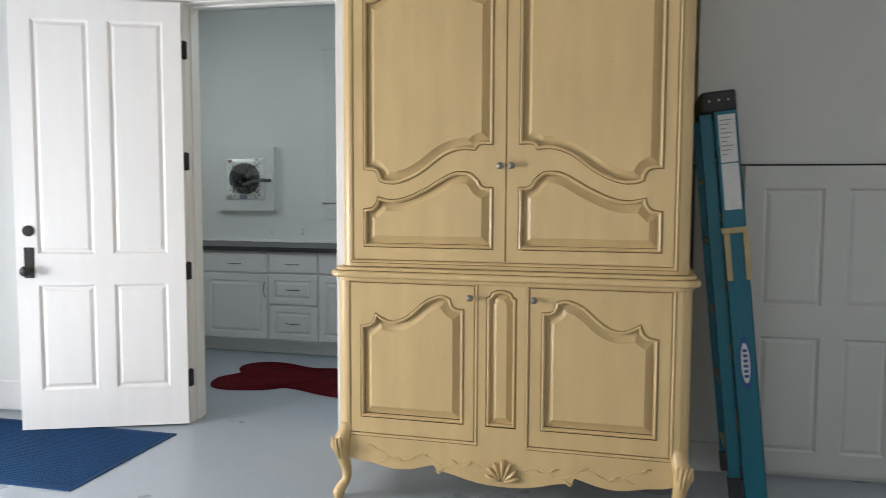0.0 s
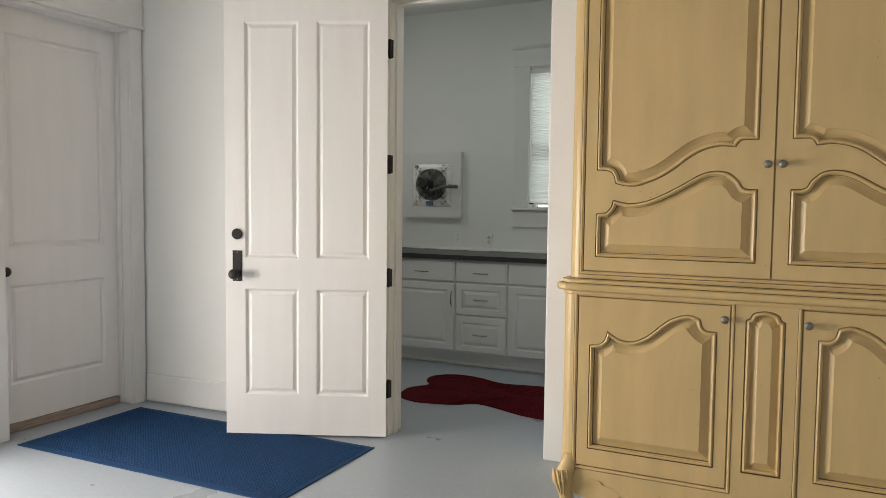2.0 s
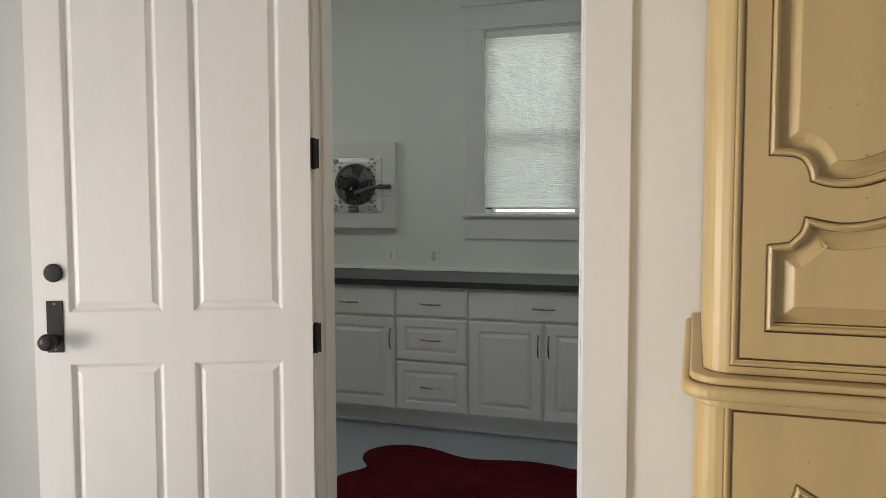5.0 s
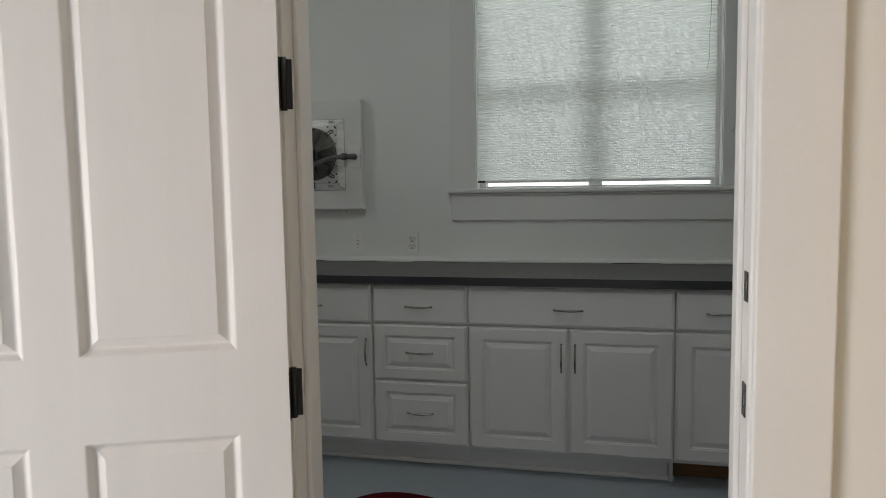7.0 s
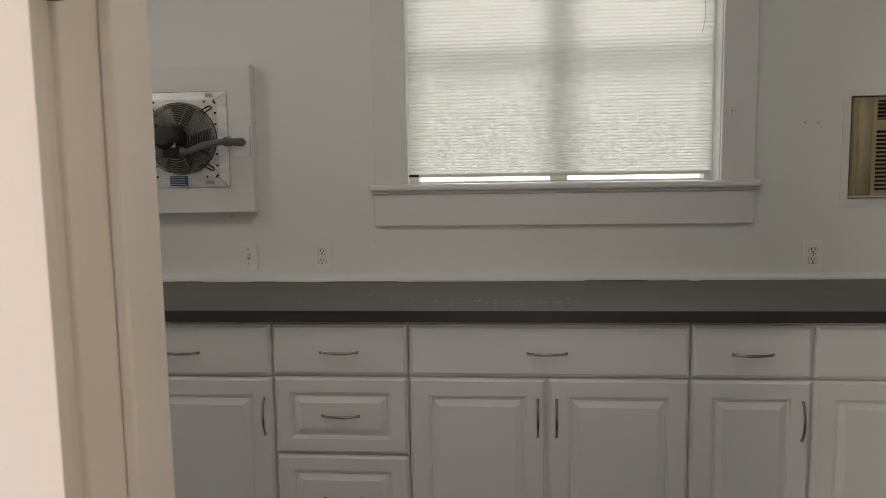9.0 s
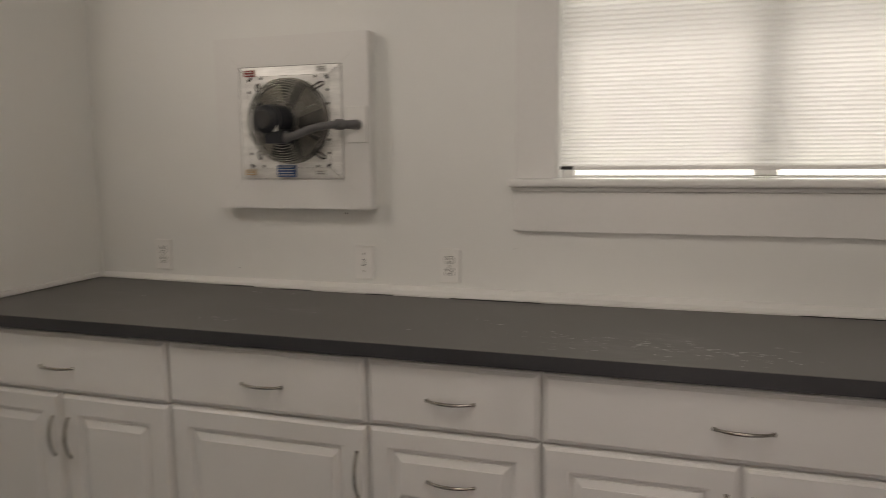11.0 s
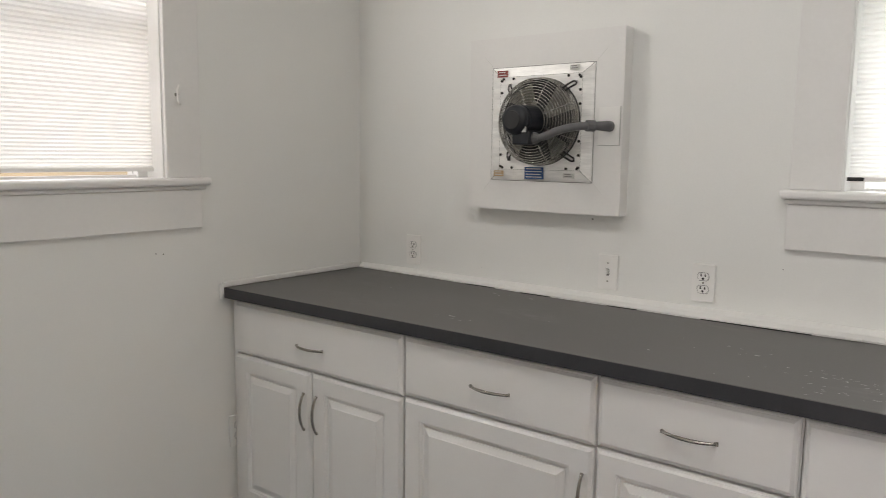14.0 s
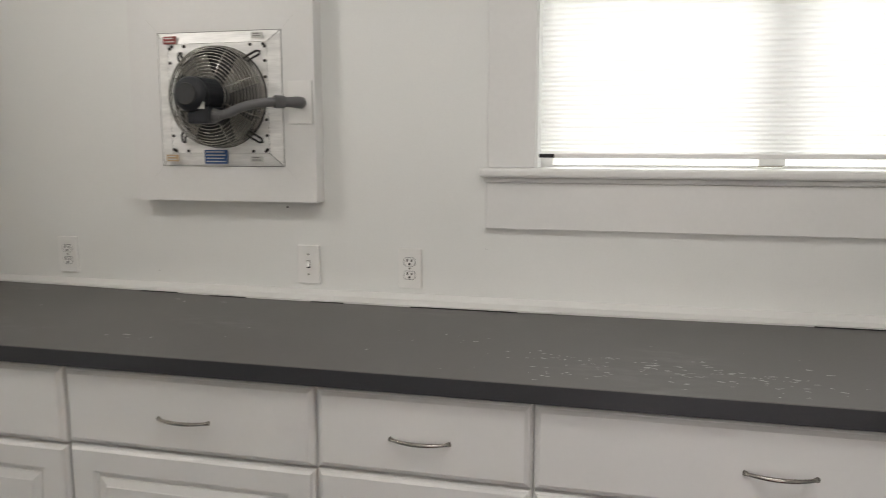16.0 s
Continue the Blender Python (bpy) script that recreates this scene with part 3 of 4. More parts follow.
def pull(parent, x, z, upright):
    """An arched bow pull 125 mm long."""
    pts, rad = [], []
    for k in range(15):
        s = k / 14
        a = (s - 0.5) * 0.125
        lift = 0.020 * (1 - (2 * s - 1) ** 2) ** 0.8
        pts.append((x, -0.022 - lift, z + a) if upright else (x + a, -0.022 - lift, z))
        rad.append(0.0055 if k in (0, 14) else 0.0034 + 0.0012 * math.sin(math.pi * s))
    h = part("handle", tube(pts, rad, 8), STEEL, parent, "arched brushed nickel pull", smooth=True)
    return h


def front(name, cab, x0, x1, z0, z1, raised, rail=0.062):
    """A door or drawer front with a moulded edge and, if raised, a raised field."""
    x0, x1, z0, z1 = x0 + 0.004, x1 - 0.004, z0 + 0.0035, z1 - 0.0035
    o = rect(x0, x1, z0, z1)
    if raised:
        hole = rect(x0 + rail, x1 - rail, z0 + rail * 0.92, z1 - rail * 0.92)
        bm = plate(inset(o, 0.010), [hole], 0.016, 0.022, FRONT)
        panel(hole, [(0, 0), (0.002, -0.003), (0.006, -0.0035), (0.009, -0.009), (0.015, -0.009), (0.016, -0.0065), (0.034, 0.0), (0.0345, 0.0015), (0.038, 0.0018)], 0.022, FRONT, bm=bm)
    else:
        bm = plate(inset(o, 0.012), [], 0.016, 0.022, FRONT)
    ring = bmesh.new()
    loops = [[ring.verts.new(FRONT @ Vector((u, v, d))) for u, v in inset(o, by)] for by, d in ((0, 0.0), (0, 0.011), (0.003, 0.0145), (0.0045, 0.0145), (0.010 if raised else 0.012, 0.022))]
    for a, b in zip(loops, loops[1:]):
        for i in range(4):
            ring.faces.new((a[i], a[(i + 1) % 4], b[(i + 1) % 4], b[i]))
    join(bm, ring)
    return part(name, bm, CABINET, cab)


ZD0, ZD1, ZR = 0.125, 0.694, 0.871


def base_cabinet(x0, x1, doors, label, drawers=False, hinge_left=True, low=0.0):
    w = x1 - x0
    cab = thing("base_cabinet", pose(x0, CY, 0), label, "cabinet", "base cabinets under the counter")
    bm = box(0.001, w - 0.001, 0.0, YB - CY - 0.005, 0.115, 0.878)
    part("body", bm, CABINET, cab)
    d = front("drawer", cab, 0, w, ZD1 - low, ZR, False)
    pull(d, w / 2, (ZD1 + ZR) / 2 - 0.008 - low, False)
    if drawers:
        for a, b in ((0.427, ZD1), (ZD0, 0.427)):
            d = front("drawer", cab, 0, w, a, b, True, 0.055)
            pull(d, w / 2, (a + b) / 2, False)
    elif doors == 1:
        d = front("door", cab, 0, w, ZD0, ZD1 - low, True)
        pull(d, w - 0.03 if hinge_left else 0.03, 0.562 - 1.4 * low, True)
    else:
        for a, b, hx in ((0, w / 2, w / 2 - 0.03), (w / 2, w, w / 2 + 0.03)):
            d = front("door", cab, a, b, ZD0, ZD1 - low, True)
            pull(d, hx, 0.562 - 1.4 * low, True)
    return cab


base_cabinet(-1.868, -1.078, 2, "white two-door base cabinet in the corner, one wide drawer above", low=0.010)
base_cabinet(-1.078, -0.464, 1, "white base cabinet with one wide door and a drawer", low=0.004)
base_cabinet(-0.464, -0.010, 0, "white base cabinet with three stacked drawers", drawers=True)
base_cabinet(-0.010, 0.890, 2, "wide white base cabinet with two doors under one drawer")
base_cabinet(0.890, 1.265, 1, "narrow white base cabinet with one door and a drawer")
base_cabinet(1.265, 2.02, 2, "white two-door base cabinet with one drawer above")
base_cabinet(2.02, 2.60, 1, "white base cabinet with one door and a drawer")

tagged(part("filler_strip", box(X0 + 0.012, -1.869, CY - 0.006, CY + 0.05, 0.0, 0.876, 0.002), CABINET), "white filler strip between cabinet and wall", "trim", kind="structure")
kick = thing("toe_kick", pose(0, 0, 0), "white toe kick under the cabinets, partly missing", "toe kick", kind="structure")
for a, b in ((-1.868, -0.62), (-0.619, -0.02), (-0.018, 0.872)):
    part("board", box(a, b, CY + 0.092, CY + 0.108, 0.018, 0.114, 0.002), CABINET, kick)
part("shoe", box(-1.868, 0.90, CY + 0.078, CY + 0.092, 0.0, 0.022, 0.005), TRIM, kick)
part("end_block", box(0.874, 0.892, CY + 0.07, CY + 0.16, 0.0, 0.114, 0.002), CABINET, kick)
part("bare_board", box(0.893, 2.60, CY + 0.15, CY + 0.165, 0.0, 0.114, 0.002), OAK, kick, "bare brown wood where the kick board is missing")

# countertop
ct = thing("countertop", pose(0, 0, 0), "dark grey laminate countertop with dusty white smudges", "countertop")
part("top", box(X0 + 0.004, X1 - 0.004, 1.822, YB - 0.004, 0.879, 0.917, 0.0025), COUNTER_SHEEN, ct)
edge = [(X0 + 0.016, YB), (X0 + 0.016, 2.488), (-1.5, 2.470), (-0.95, 2.428), (-0.4, 2.418), (0.2, 2.428), (1.25, 2.448), (X1 - 0.004, 2.488), (X1 - 0.004, YB)]
part("back_board", plate(edge[::-1], [], 0.9172, 0.9225, TOP), TRIM, ct, "white board closing the gap behind the top")
part("backsplash_strip", plate([(YB - 0.022, 0.9226), (YB, 0.9226), (YB, 0.936), (YB - 0.004, 0.935), (YB - 0.010, 0.9305)], [], X0 + 0.016, X1 - 0.004, EAST), TRIM, ct, "thin white caulked strip along the wall")
# thin band that carries the darker, sheenless tone of the front
part("front_edge", box(X0 + 0.014, X1 - 0.004, 1.8195, 1.8218, 0.8795, 0.9165, 0.0008), EDGE_SHADED, ct, "front edge of the laminate top, coloured darker as it lacks the sheen")
part("backsplash_strip", box(X0, X0 + 0.014, 1.815, YB - 0.017, 0.917, 0.937, 0.004), TRIM, ct, "thin white caulked strip along the wall")
part("end_strip", box(X0, X0 + 0.012, 1.806, 1.8185, 0.876, 0.934, 0.003), TRIM, ct)
for a, b, y in ((-1.30, -1.12, 2.447), (-1.05, -0.93, 2.428), (-0.72, -0.62, 2.4195), (-0.42, -0.12, 2.4165), (0.62, 0.86, 2.432)):
    part("caulk_gap", box(a, b, y - 0.0025, y + 0.002, 0.9171, 0.9195), SLOT, ct)
for a, b in ((-0.07, 0.0), (1.02, 1.06)):
    part("caulk_lump", box(a, b, 2.416, 2.436, 0.918, 0.926, 0.003), TRIM, ct)

# made-up fitting above the view, to go with the ceiling fill lamp
lamp_body = thing("added_ceiling_light", pose(0.3, 0.75, H), "long white ceiling light fitting, added out of view around the fill lamp", "ceiling light")
part("base", box(-0.6, 0.6, -0.3, 0.3, -0.09, 0.0, 0.01), PLASTIC, lamp_body)

# ---------------------------------------------------------------- armoire
AH = 2.48
PROFILE = [(0, 0), (0.002, -0.005), (0.005, 0.003), (0.009, 0.0055), (0.013, 0.003), (0.015, -0.005), (0.0175, -0.006), (0.019, -0.0155), (0.0215, -0.0165), (0.034, -0.0125), (0.050, -0.003), (0.052, 0.0005)]


def tall_outline():
    """The tall upper field: scooped corners and an S-shaped foot."""
    return run_on([(-0.633, 1.470), (-0.596, 1.468)],
                  spline([(-0.596, 1.468), (-0.578, 1.462), (-0.566, 1.445), (-0.561, 1.420)], 3),
                  spline([(-0.561, 1.420), (-0.52, 1.409), (-0.46, 1.413), (-0.37, 1.452), (-0.265, 1.527), (-0.19, 1.552), (-0.128, 1.548)], 5),
                  spline([(-0.128, 1.548), (-0.121, 1.562), (-0.108, 1.572), (-0.088, 1.573)], 3),
                  [(-0.088, 1.573), (-0.053, 1.572), (-0.053, 2.20), (-0.10, 2.205)],
                  spline([(-0.10, 2.205), (-0.13, 2.22), (-0.145, 2.26)], 3),
                  spline([(-0.145, 2.26), (-0.24, 2.30), (-0.343, 2.315), (-0.446, 2.30), (-0.541, 2.26)], 4),
                  spline([(-0.541, 2.26), (-0.556, 2.22), (-0.586, 2.205)], 3),
                  [(-0.586, 2.205), (-0.633, 2.20)])


def small_outline():
    return run_on([(-0.633, 1.133), (-0.052, 1.133), (-0.052, 1.399), (-0.086, 1.399)],
                  spline([(-0.086, 1.399), (-0.102, 1.406), (-0.114, 1.428)], 3),
                  spline([(-0.114, 1.428), (-0.150, 1.458), (-0.195, 1.465), (-0.25, 1.452), (-0.34, 1.400), (-0.43, 1.358), (-0.50, 1.345), (-0.568, 1.357)], 5),
                  spline([(-0.568, 1.357), (-0.576, 1.328), (-0.594, 1.308)], 3),
                  [(-0.594, 1.308), (-0.633, 1.303)])


def low_outline():
    return run_on([(-0.642, 0.376), (-0.170, 0.376), (-0.170, 0.880), (-0.204, 0.881)],
                  spline([(-0.204, 0.881), (-0.220, 0.893), (-0.229, 0.924)], 3),
                  spline([(-0.229, 0.924), (-0.265, 0.936), (-0.30, 0.930), (-0.350, 0.906), (-0.42, 0.845), (-0.47, 0.820), (-0.52, 0.822), (-0.572, 0.850)], 5),
                  spline([(-0.572, 0.850), (-0.583, 0.815), (-0.602, 0.797)], 3),
                  [(-0.602, 0.797), (-0.642, 0.790)])


def plan(half, front_y, back_y, r, step=0.0):
    """The case's plan with rounded front corners."""
    pts = [(half, back_y), (-half, back_y)]
    for k in range(7):
        w = math.pi / 2 * k / 6
        pts.append((-half + r - r * math.cos(w), front_y + r - r * math.sin(w)))
    if step:
        pts += [(-half + r, front_y + step), (half - r, front_y + step)]
    for k in range(7):
        w = math.pi / 2 * k / 6
        pts.append((half - r + r * math.sin(w), front_y + r - r * math.cos(w)))
    return pts


def shell_knob(parent, x, z, d):
    m = pose(x, -d, z) @ out
    k = part("knob", turned([(0.007, 0), (0.006, 0.014), (0.011, 0.018), (0.0145, 0.022), (0.0135, 0.027), (0.007, 0.0305)], m, 16), PEWTER, parent, "round beaded pewter knob", smooth=True)
    bm = bmesh.new()
    for i in range(14):
        w = 2 * math.pi * i / 14
        turned([(0.0005, -0.0022), (0.0024, 0), (0.0005, 0.0022)], m @ pose(0.0128 * math.cos(w), 0.0128 * math.sin(w), 0.0255), 6, bm)
    part("beading", bm, PEWTER, k)
    return k


def armoire():
    a = thing("armoire", pose(2.0, -0.778, 0), "tall cream glazed armoire with carved doors on cabriole legs", "armoire")
    up = 0.021
    part("lower_case", plate(plan(0.755, 0.0, 0.86, 0.050, 0.02), [], 0.20, 0.992, TOP), CREAM, a)
    part("upper_case", plate(plan(0.742, up, 0.86, 0.056, 0.02), [], 1.046, AH, TOP), CREAM, a)
    bm = bmesh.new()
    for half, fy, z0, z1, bv in ((0.762, -0.012, 0.986, 1.002, 0.004), (0.784, -0.032, 1.002, 1.030, 0.010), (0.768, -0.016, 1.030, 1.046, 0.005)):
        own = plate(plan(half, fy, 0.862, 0.066), [], z0, z1, TOP)
        bmesh.ops.bevel(own, geom=[e for e in own.edges if len(e.link_faces) == 2 and e.calc_face_angle(0) > 1.2], offset=bv, segments=3, affect="EDGES", profile=0.5)
        join(bm, own)
    part("waist_moulding", bm, CREAM, a)
    for half, fy, z in ((0.7636, -0.0136, 1.0005), (0.7696, -0.0176, 1.0295), (0.7436, 0.0194, 1.0465)):
        part("glaze_line", plate(plan(half, fy, 0.86, 0.060), [], z, z + 0.0022, TOP), GLAZE, a)
    bm = bmesh.new()
    for half, fy, z0, z1 in ((0.765, 0.0, AH, AH + 0.03), (0.80, -0.035, AH + 0.03, AH + 0.09)):
        join(bm, plate(plan(half, fy, 0.862, 0.066), [], z0, z1, TOP))
    part("cornice", bm, CREAM, a)
    # face frames, with the doors set flush into them
    ul, ur = rect(-0.687, 0.001, 1.076, 2.38), rect(0.001, 0.687, 1.076, 2.38)
    ll, lr = rect(-0.690, -0.124, 0.303, 0.982), rect(0.107, 0.680, 0.303, 0.982)
    part("upper_frame", plate(rect(-0.686 - 0.0, 0.686, 1.046, AH), [rect(-0.681, 0.681, 1.0765, 2.38)], -up - 0.02, -up, FRONT), CREAM, a)
    half = run_on(spline([(-0.705, 0.190), (-0.66, 0.178), (-0.60, 0.172), (-0.53, 0.158), (-0.47, 0.152), (-0.40, 0.160), (-0.335, 0.178), (-0.305, 0.186)], 4),
                  [(-0.305, 0.186), (-0.296, 0.172), (-0.290, 0.150), (-0.280, 0.148), (-0.270, 0.160)],
                  spline([(-0.270, 0.160), (-0.22, 0.152), (-0.15, 0.134), (-0.08, 0.122), (0.0, 0.118)], 4))
    bottom = half + [(-u, v) for u, v in reversed(half[:-1])]
    mid = run_on([(-0.076, 0.375), (0.056, 0.375), (0.056, 0.932), (0.042, 0.938)], spline([(0.042, 0.938), (0.030, 0.958), (-0.010, 0.968), (-0.050, 0.958), (-0.062, 0.938)], 4), [(-0.062, 0.938), (-0.076, 0.932)])
    lf = part("lower_frame", plate(run_on(bottom, [(0.705, 0.9865), (-0.705, 0.9865)]), [ll, lr, mid], -0.02, 0.0, FRONT), CREAM, a)
    part("centre_panel", panel(mid, [(0, 0), (0.003, -0.005), (0.007, 0.002), (0.011, 0.004), (0.015, 0.0), (0.018, -0.014), (0.021, -0.0145), (0.040, -0.004), (0.044, -0.001)], 0.0, FRONT, (0,)), [CREAM, GLAZE], lf)
    part("apron_back", plate(run_on(bottom, [(0.705, 0.302), (-0.705, 0.302)]), [], -0.032, -0.0202, FRONT), CREAM, a)
    # a fine moulding and a dark glaze line round every door
    for o, d in ((rect(-0.681, 0.681, 1.0765, 2.38), -up), (ll, 0.0), (lr, 0.0)):
        own = bmesh.new()
        rings = [[own.verts.new(FRONT @ Vector((u, v, d + e))) for u, v in inset(o, by)] for by, e in ((-0.0135, 0.0002), (-0.0115, 0.0004), (-0.009, 0.0032), (-0.005, 0.0032), (-0.002, 0.0), (0.0, -0.008))]
        for k, (p, q) in enumerate(zip(rings, rings[1:])):
            for i in range(4):
                f = own.faces.new((p[i], p[(i + 1) % 4], q[(i + 1) % 4], q[i]))
                f.material_index = 1 if k in (0, 4) else 0
        part("bead", own, [CREAM, GLAZE], a)
    for sign in (-1, 1):
        flip = mirrored if sign > 0 else list
        ud = part("upper_door", plate(rect(-0.6765, -0.003, 1.081, 2.376) if sign < 0 else rect(0.003, 0.6765, 1.081, 2.376),
                                      [flip(tall_outline()), flip(small_outline())], -up - 0.019, -up, FRONT), CREAM, a)
        for o in (tall_outline(), small_outline()):
            part("panel", panel(flip(o), PROFILE, -up, FRONT, (0, 6)), [CREAM, GLAZE], ud, "carved raised panel with brown glaze in the grooves")
        shell_knob(ud, -0.022 if sign < 0 else 0.026, 1.486, -up)
        shift = 0.0 if sign < 0 else -0.012
        lo = [(u + shift, v) for u, v in flip(low_outline())]
        ld = part("lower_door", plate(inset(ll if sign < 0 else lr, 0.0045), [lo], -0.019, 0.0, FRONT), CREAM, a)
        part("panel", panel(lo, PROFILE, 0.0, FRONT, (0, 6)), [CREAM, GLAZE], ld, "carved raised panel with brown glaze in the grooves")
        shell_knob(ld, -0.144 if sign < 0 else 0.128, 0.930, 0.0)
    # carving on the apron
    bm = bmesh.new()
    for k in range(-3, 4):
        w = radians(24 * k)
        ln = 0.100 - 0.007 * abs(k)
        pts = [(math.sin(w) * ln * s, -0.003 - 0.010 * math.sin(math.pi * min(1, s * 0.9)), 0.142 + math.cos(w) * ln * s) for s in (0.1, 0.3, 0.55, 0.8, 1.0)]
        tube(pts, [0.003, 0.006, 0.0085, 0.009, 0.003], 8, bm, flat=0.8)
    part("shell_carving", bm, CREAM, lf, "carved scallop shell", smooth=True)
    for sign in (-1, 1):
        bm = bmesh.new()
        stem = [(sign * (0.09 + 0.5 * k / 24), -0.0005, 0.195 + 0.022 * math.sin(k * 0.62) + 0.02 * k / 24) for k in range(25)]
        tube(stem, 0.0017, 6, bm, flat=0.4)
        for k in range(2, 24, 3):
            x, y, z = stem[k]
            s = 1 if (k // 3) % 2 else -1
            tube([(x, -0.001, z), (x + sign * 0.02, -0.004, z + 0.016 * s), (x + sign * 0.045, -0.001, z + 0.020 * s)], [0.001, 0.0032, 0.0008], 6, bm, flat=0.35)
        part("vine_carving", bm, CREAM, lf, "shallow carved vine", smooth=True)
    # cabriole legs
    for sx, y0 in ((-1, 0.03), (1, 0.03), (-1, 0.80), (1, 0.80)):
        f = -1 if y0 < 0.4 else 1
        path = [(0.714, 0.0, 0.335), (0.718, 0.014, 0.30), (0.728, 0.028, 0.265), (0.731, 0.032, 0.225), (0.724, 0.022, 0.175), (0.716, 0.008, 0.12), (0.719, 0.010, 0.075), (0.738, 0.026, 0.042), (0.746, 0.034, 0.022), (0.744, 0.030, 0.0)]
        rad = [0.028, 0.033, 0.035, 0.034, 0.028, 0.022, 0.020, 0.023, 0.026, 0.020]
        sp = spline([(sx * x, y0 + f * (y + 0.005), z) for x, y, z in path], 3)
        rr = [rad[min(len(rad) - 1, k // 3)] * (1 - (k % 3) / 3) + rad[min(len(rad) - 1, k // 3 + 1)] * (k % 3) / 3 for k in range(len(sp))]
        leg = part("leg", tube(sp, rr, 14), CREAM, a, smooth=True)
        if f < 0:
            bm = bmesh.new()
            for k in range(-2, 3):
                w = radians(28 * k)
                tube([(sx * (0.732 + 0.030 * math.cos(w) * 0.5) + 0.034 * math.sin(w), y0 - 0.040 - 0.036 * math.cos(w), 0.285),
                      (sx * 0.738 + 0.034 * math.sin(w), y0 - 0.042 - 0.035 * math.cos(w), 0.245),
                      (sx * 0.730 + 0.018 * math.sin(w), y0 - 0.033 - 0.028 * math.cos(w), 0.185)], [0.004, 0.0085, 0.002], 6, bm)
            part("leaf_carving", bm, CREAM, leg, "carved acanthus leaf", smooth=True)
    return a


armoire()

# ---------------------------------------------------------------- folded step ladder leaning on the armoire


def step_ladder():
    L = 1.80
    lad = thing("step_ladder", pose(2.978, -0.50, 0.005, 0, -6.0, 0), "teal fibreglass step ladder, folded, leaning on the armoire", "ladder")
    for y0, s in ((0.0, 1), (0.40, -1)):
        # front rail: a channel, open inwards
        bm = box(0.035, 0.128, y0 + (0 if s > 0 else -0.005), y0 + (0.005 if s > 0 else 0), 0.0, L - 0.07, 0.001)
        for x in (0.035, 0.123):
            box(x, x + 0.005, min(y0, y0 + s * 0.032), max(y0, y0 + s * 0.032), 0.0, L - 0.07, 0.001, bm)
        rail = part("front_rail", bm, TEAL, lad)
        part("foot", box(0.03, 0.133, y0 - 0.006, y0 + 0.036, -0.004, 0.05, 0.004) if s > 0 else box(0.03, 0.133, y0 - 0.036, y0 + 0.006, -0.004, 0.05, 0.004), RUBBER, rail, "black rubber foot")
        yb = y0 + s * 0.02
        bm = box(-0.022, 0.028, min(yb, yb + s * 0.005), max(yb, yb + s * 0.005), 0.10, L - 0.09, 0.001)
        box(-0.022, -0.018, min(yb, yb + s * 0.026), max(yb, yb + s * 0.026), 0.10, L - 0.09, 0.001, bm)
        part("rear_rail", bm, TEAL, lad)
        part("foot", box(-0.026, 0.032, min(yb - 0.004, yb + s * 0.03), max(yb + 0.004, yb + s * 0.03), 0.05, 0.14, 0.004), RUBBER, lad, "black rubber foot")
    for z in (0.32, 0.63, 0.94, 1.25, 1.52):
        part("step", box(0.036, 0.124, 0.006, 0.394, z, z + 0.026, 0.003), OCHRE, lad, "ribbed metal step")
        part("rear_brace", box(-0.018, 0.0, 0.028, 0.372, z - 0.10, z - 0.085, 0.003), OCHRE, lad)
    cap = part("top_cap", box(-0.012, 0.128, -0.012, 0.412, L - 0.085, L, 0.010), RUBBER, lad, "black moulded top cap")
    for x in (0.02, 0.058, 0.096):
        part("screw", turned([(0.006, 0), (0.005, 0.002)], pose(x, -0.012, L - 0.04) @ out, 8), STEEL, cap)
    part("sticker", box(0.050, 0.118, -0.0008, 0.0, L - 0.30, L - 0.10), PAPER, lad, "white instruction sticker")
    part("sticker", box(0.050, 0.118, -0.0008, 0.0, L - 0.50, L - 0.305), PAPER, lad, "white instruction sticker")
    bm = bmesh.new()
    for k in range(9):
        box(0.056, 0.105 - 0.012 * (k % 3), -0.0016, -0.0009, L - 0.125 - 0.018 * k, L - 0.121 - 0.018 * k, 0, bm)
    part("print", bm, GREY_LINES, lad)
    part("bracket", box(0.028, 0.136, -0.006, 0.0, L - 0.60, L - 0.575, 0.002), OCHRE, lad, "brass spreader bracket")
    for x, lean in ((0.036, 0.006), (0.112, 0.0)):
        part("spreader", box(x, x + 0.024, -0.008, -0.003, L - 0.80, L - 0.60, 0.002), OCHRE, lad, "worn brass spreader arm")
    oval = [(0.083 + 0.027 * math.cos(w), 0.645 + 0.115 * math.sin(w)) for w in (2 * math.pi * k / 28 for k in range(28))]
    badge = part("badge", plate(oval, [], 0, 0.0012, FRONT), BLUE_INK, lad, "blue oval badge with a white band")
    part("badge_band", plate([(0.083 + 0.018 * math.cos(w), 0.645 + 0.088 * math.sin(w)) for w in (2 * math.pi * k / 24 for k in range(24))], [], 0.0012, 0.0018, FRONT), PAPER, badge)
    bm = bmesh.new()
    for k in range(6):
        box(0.074, 0.092, -0.0026, -0.0019, 0.582 + 0.022 * k, 0.595 + 0.022 * k, 0, bm)
    part("badge_mark", bm, BLUE_INK, badge)
    return lad


step_ladder()

# ---------------------------------------------------------------- floor mat


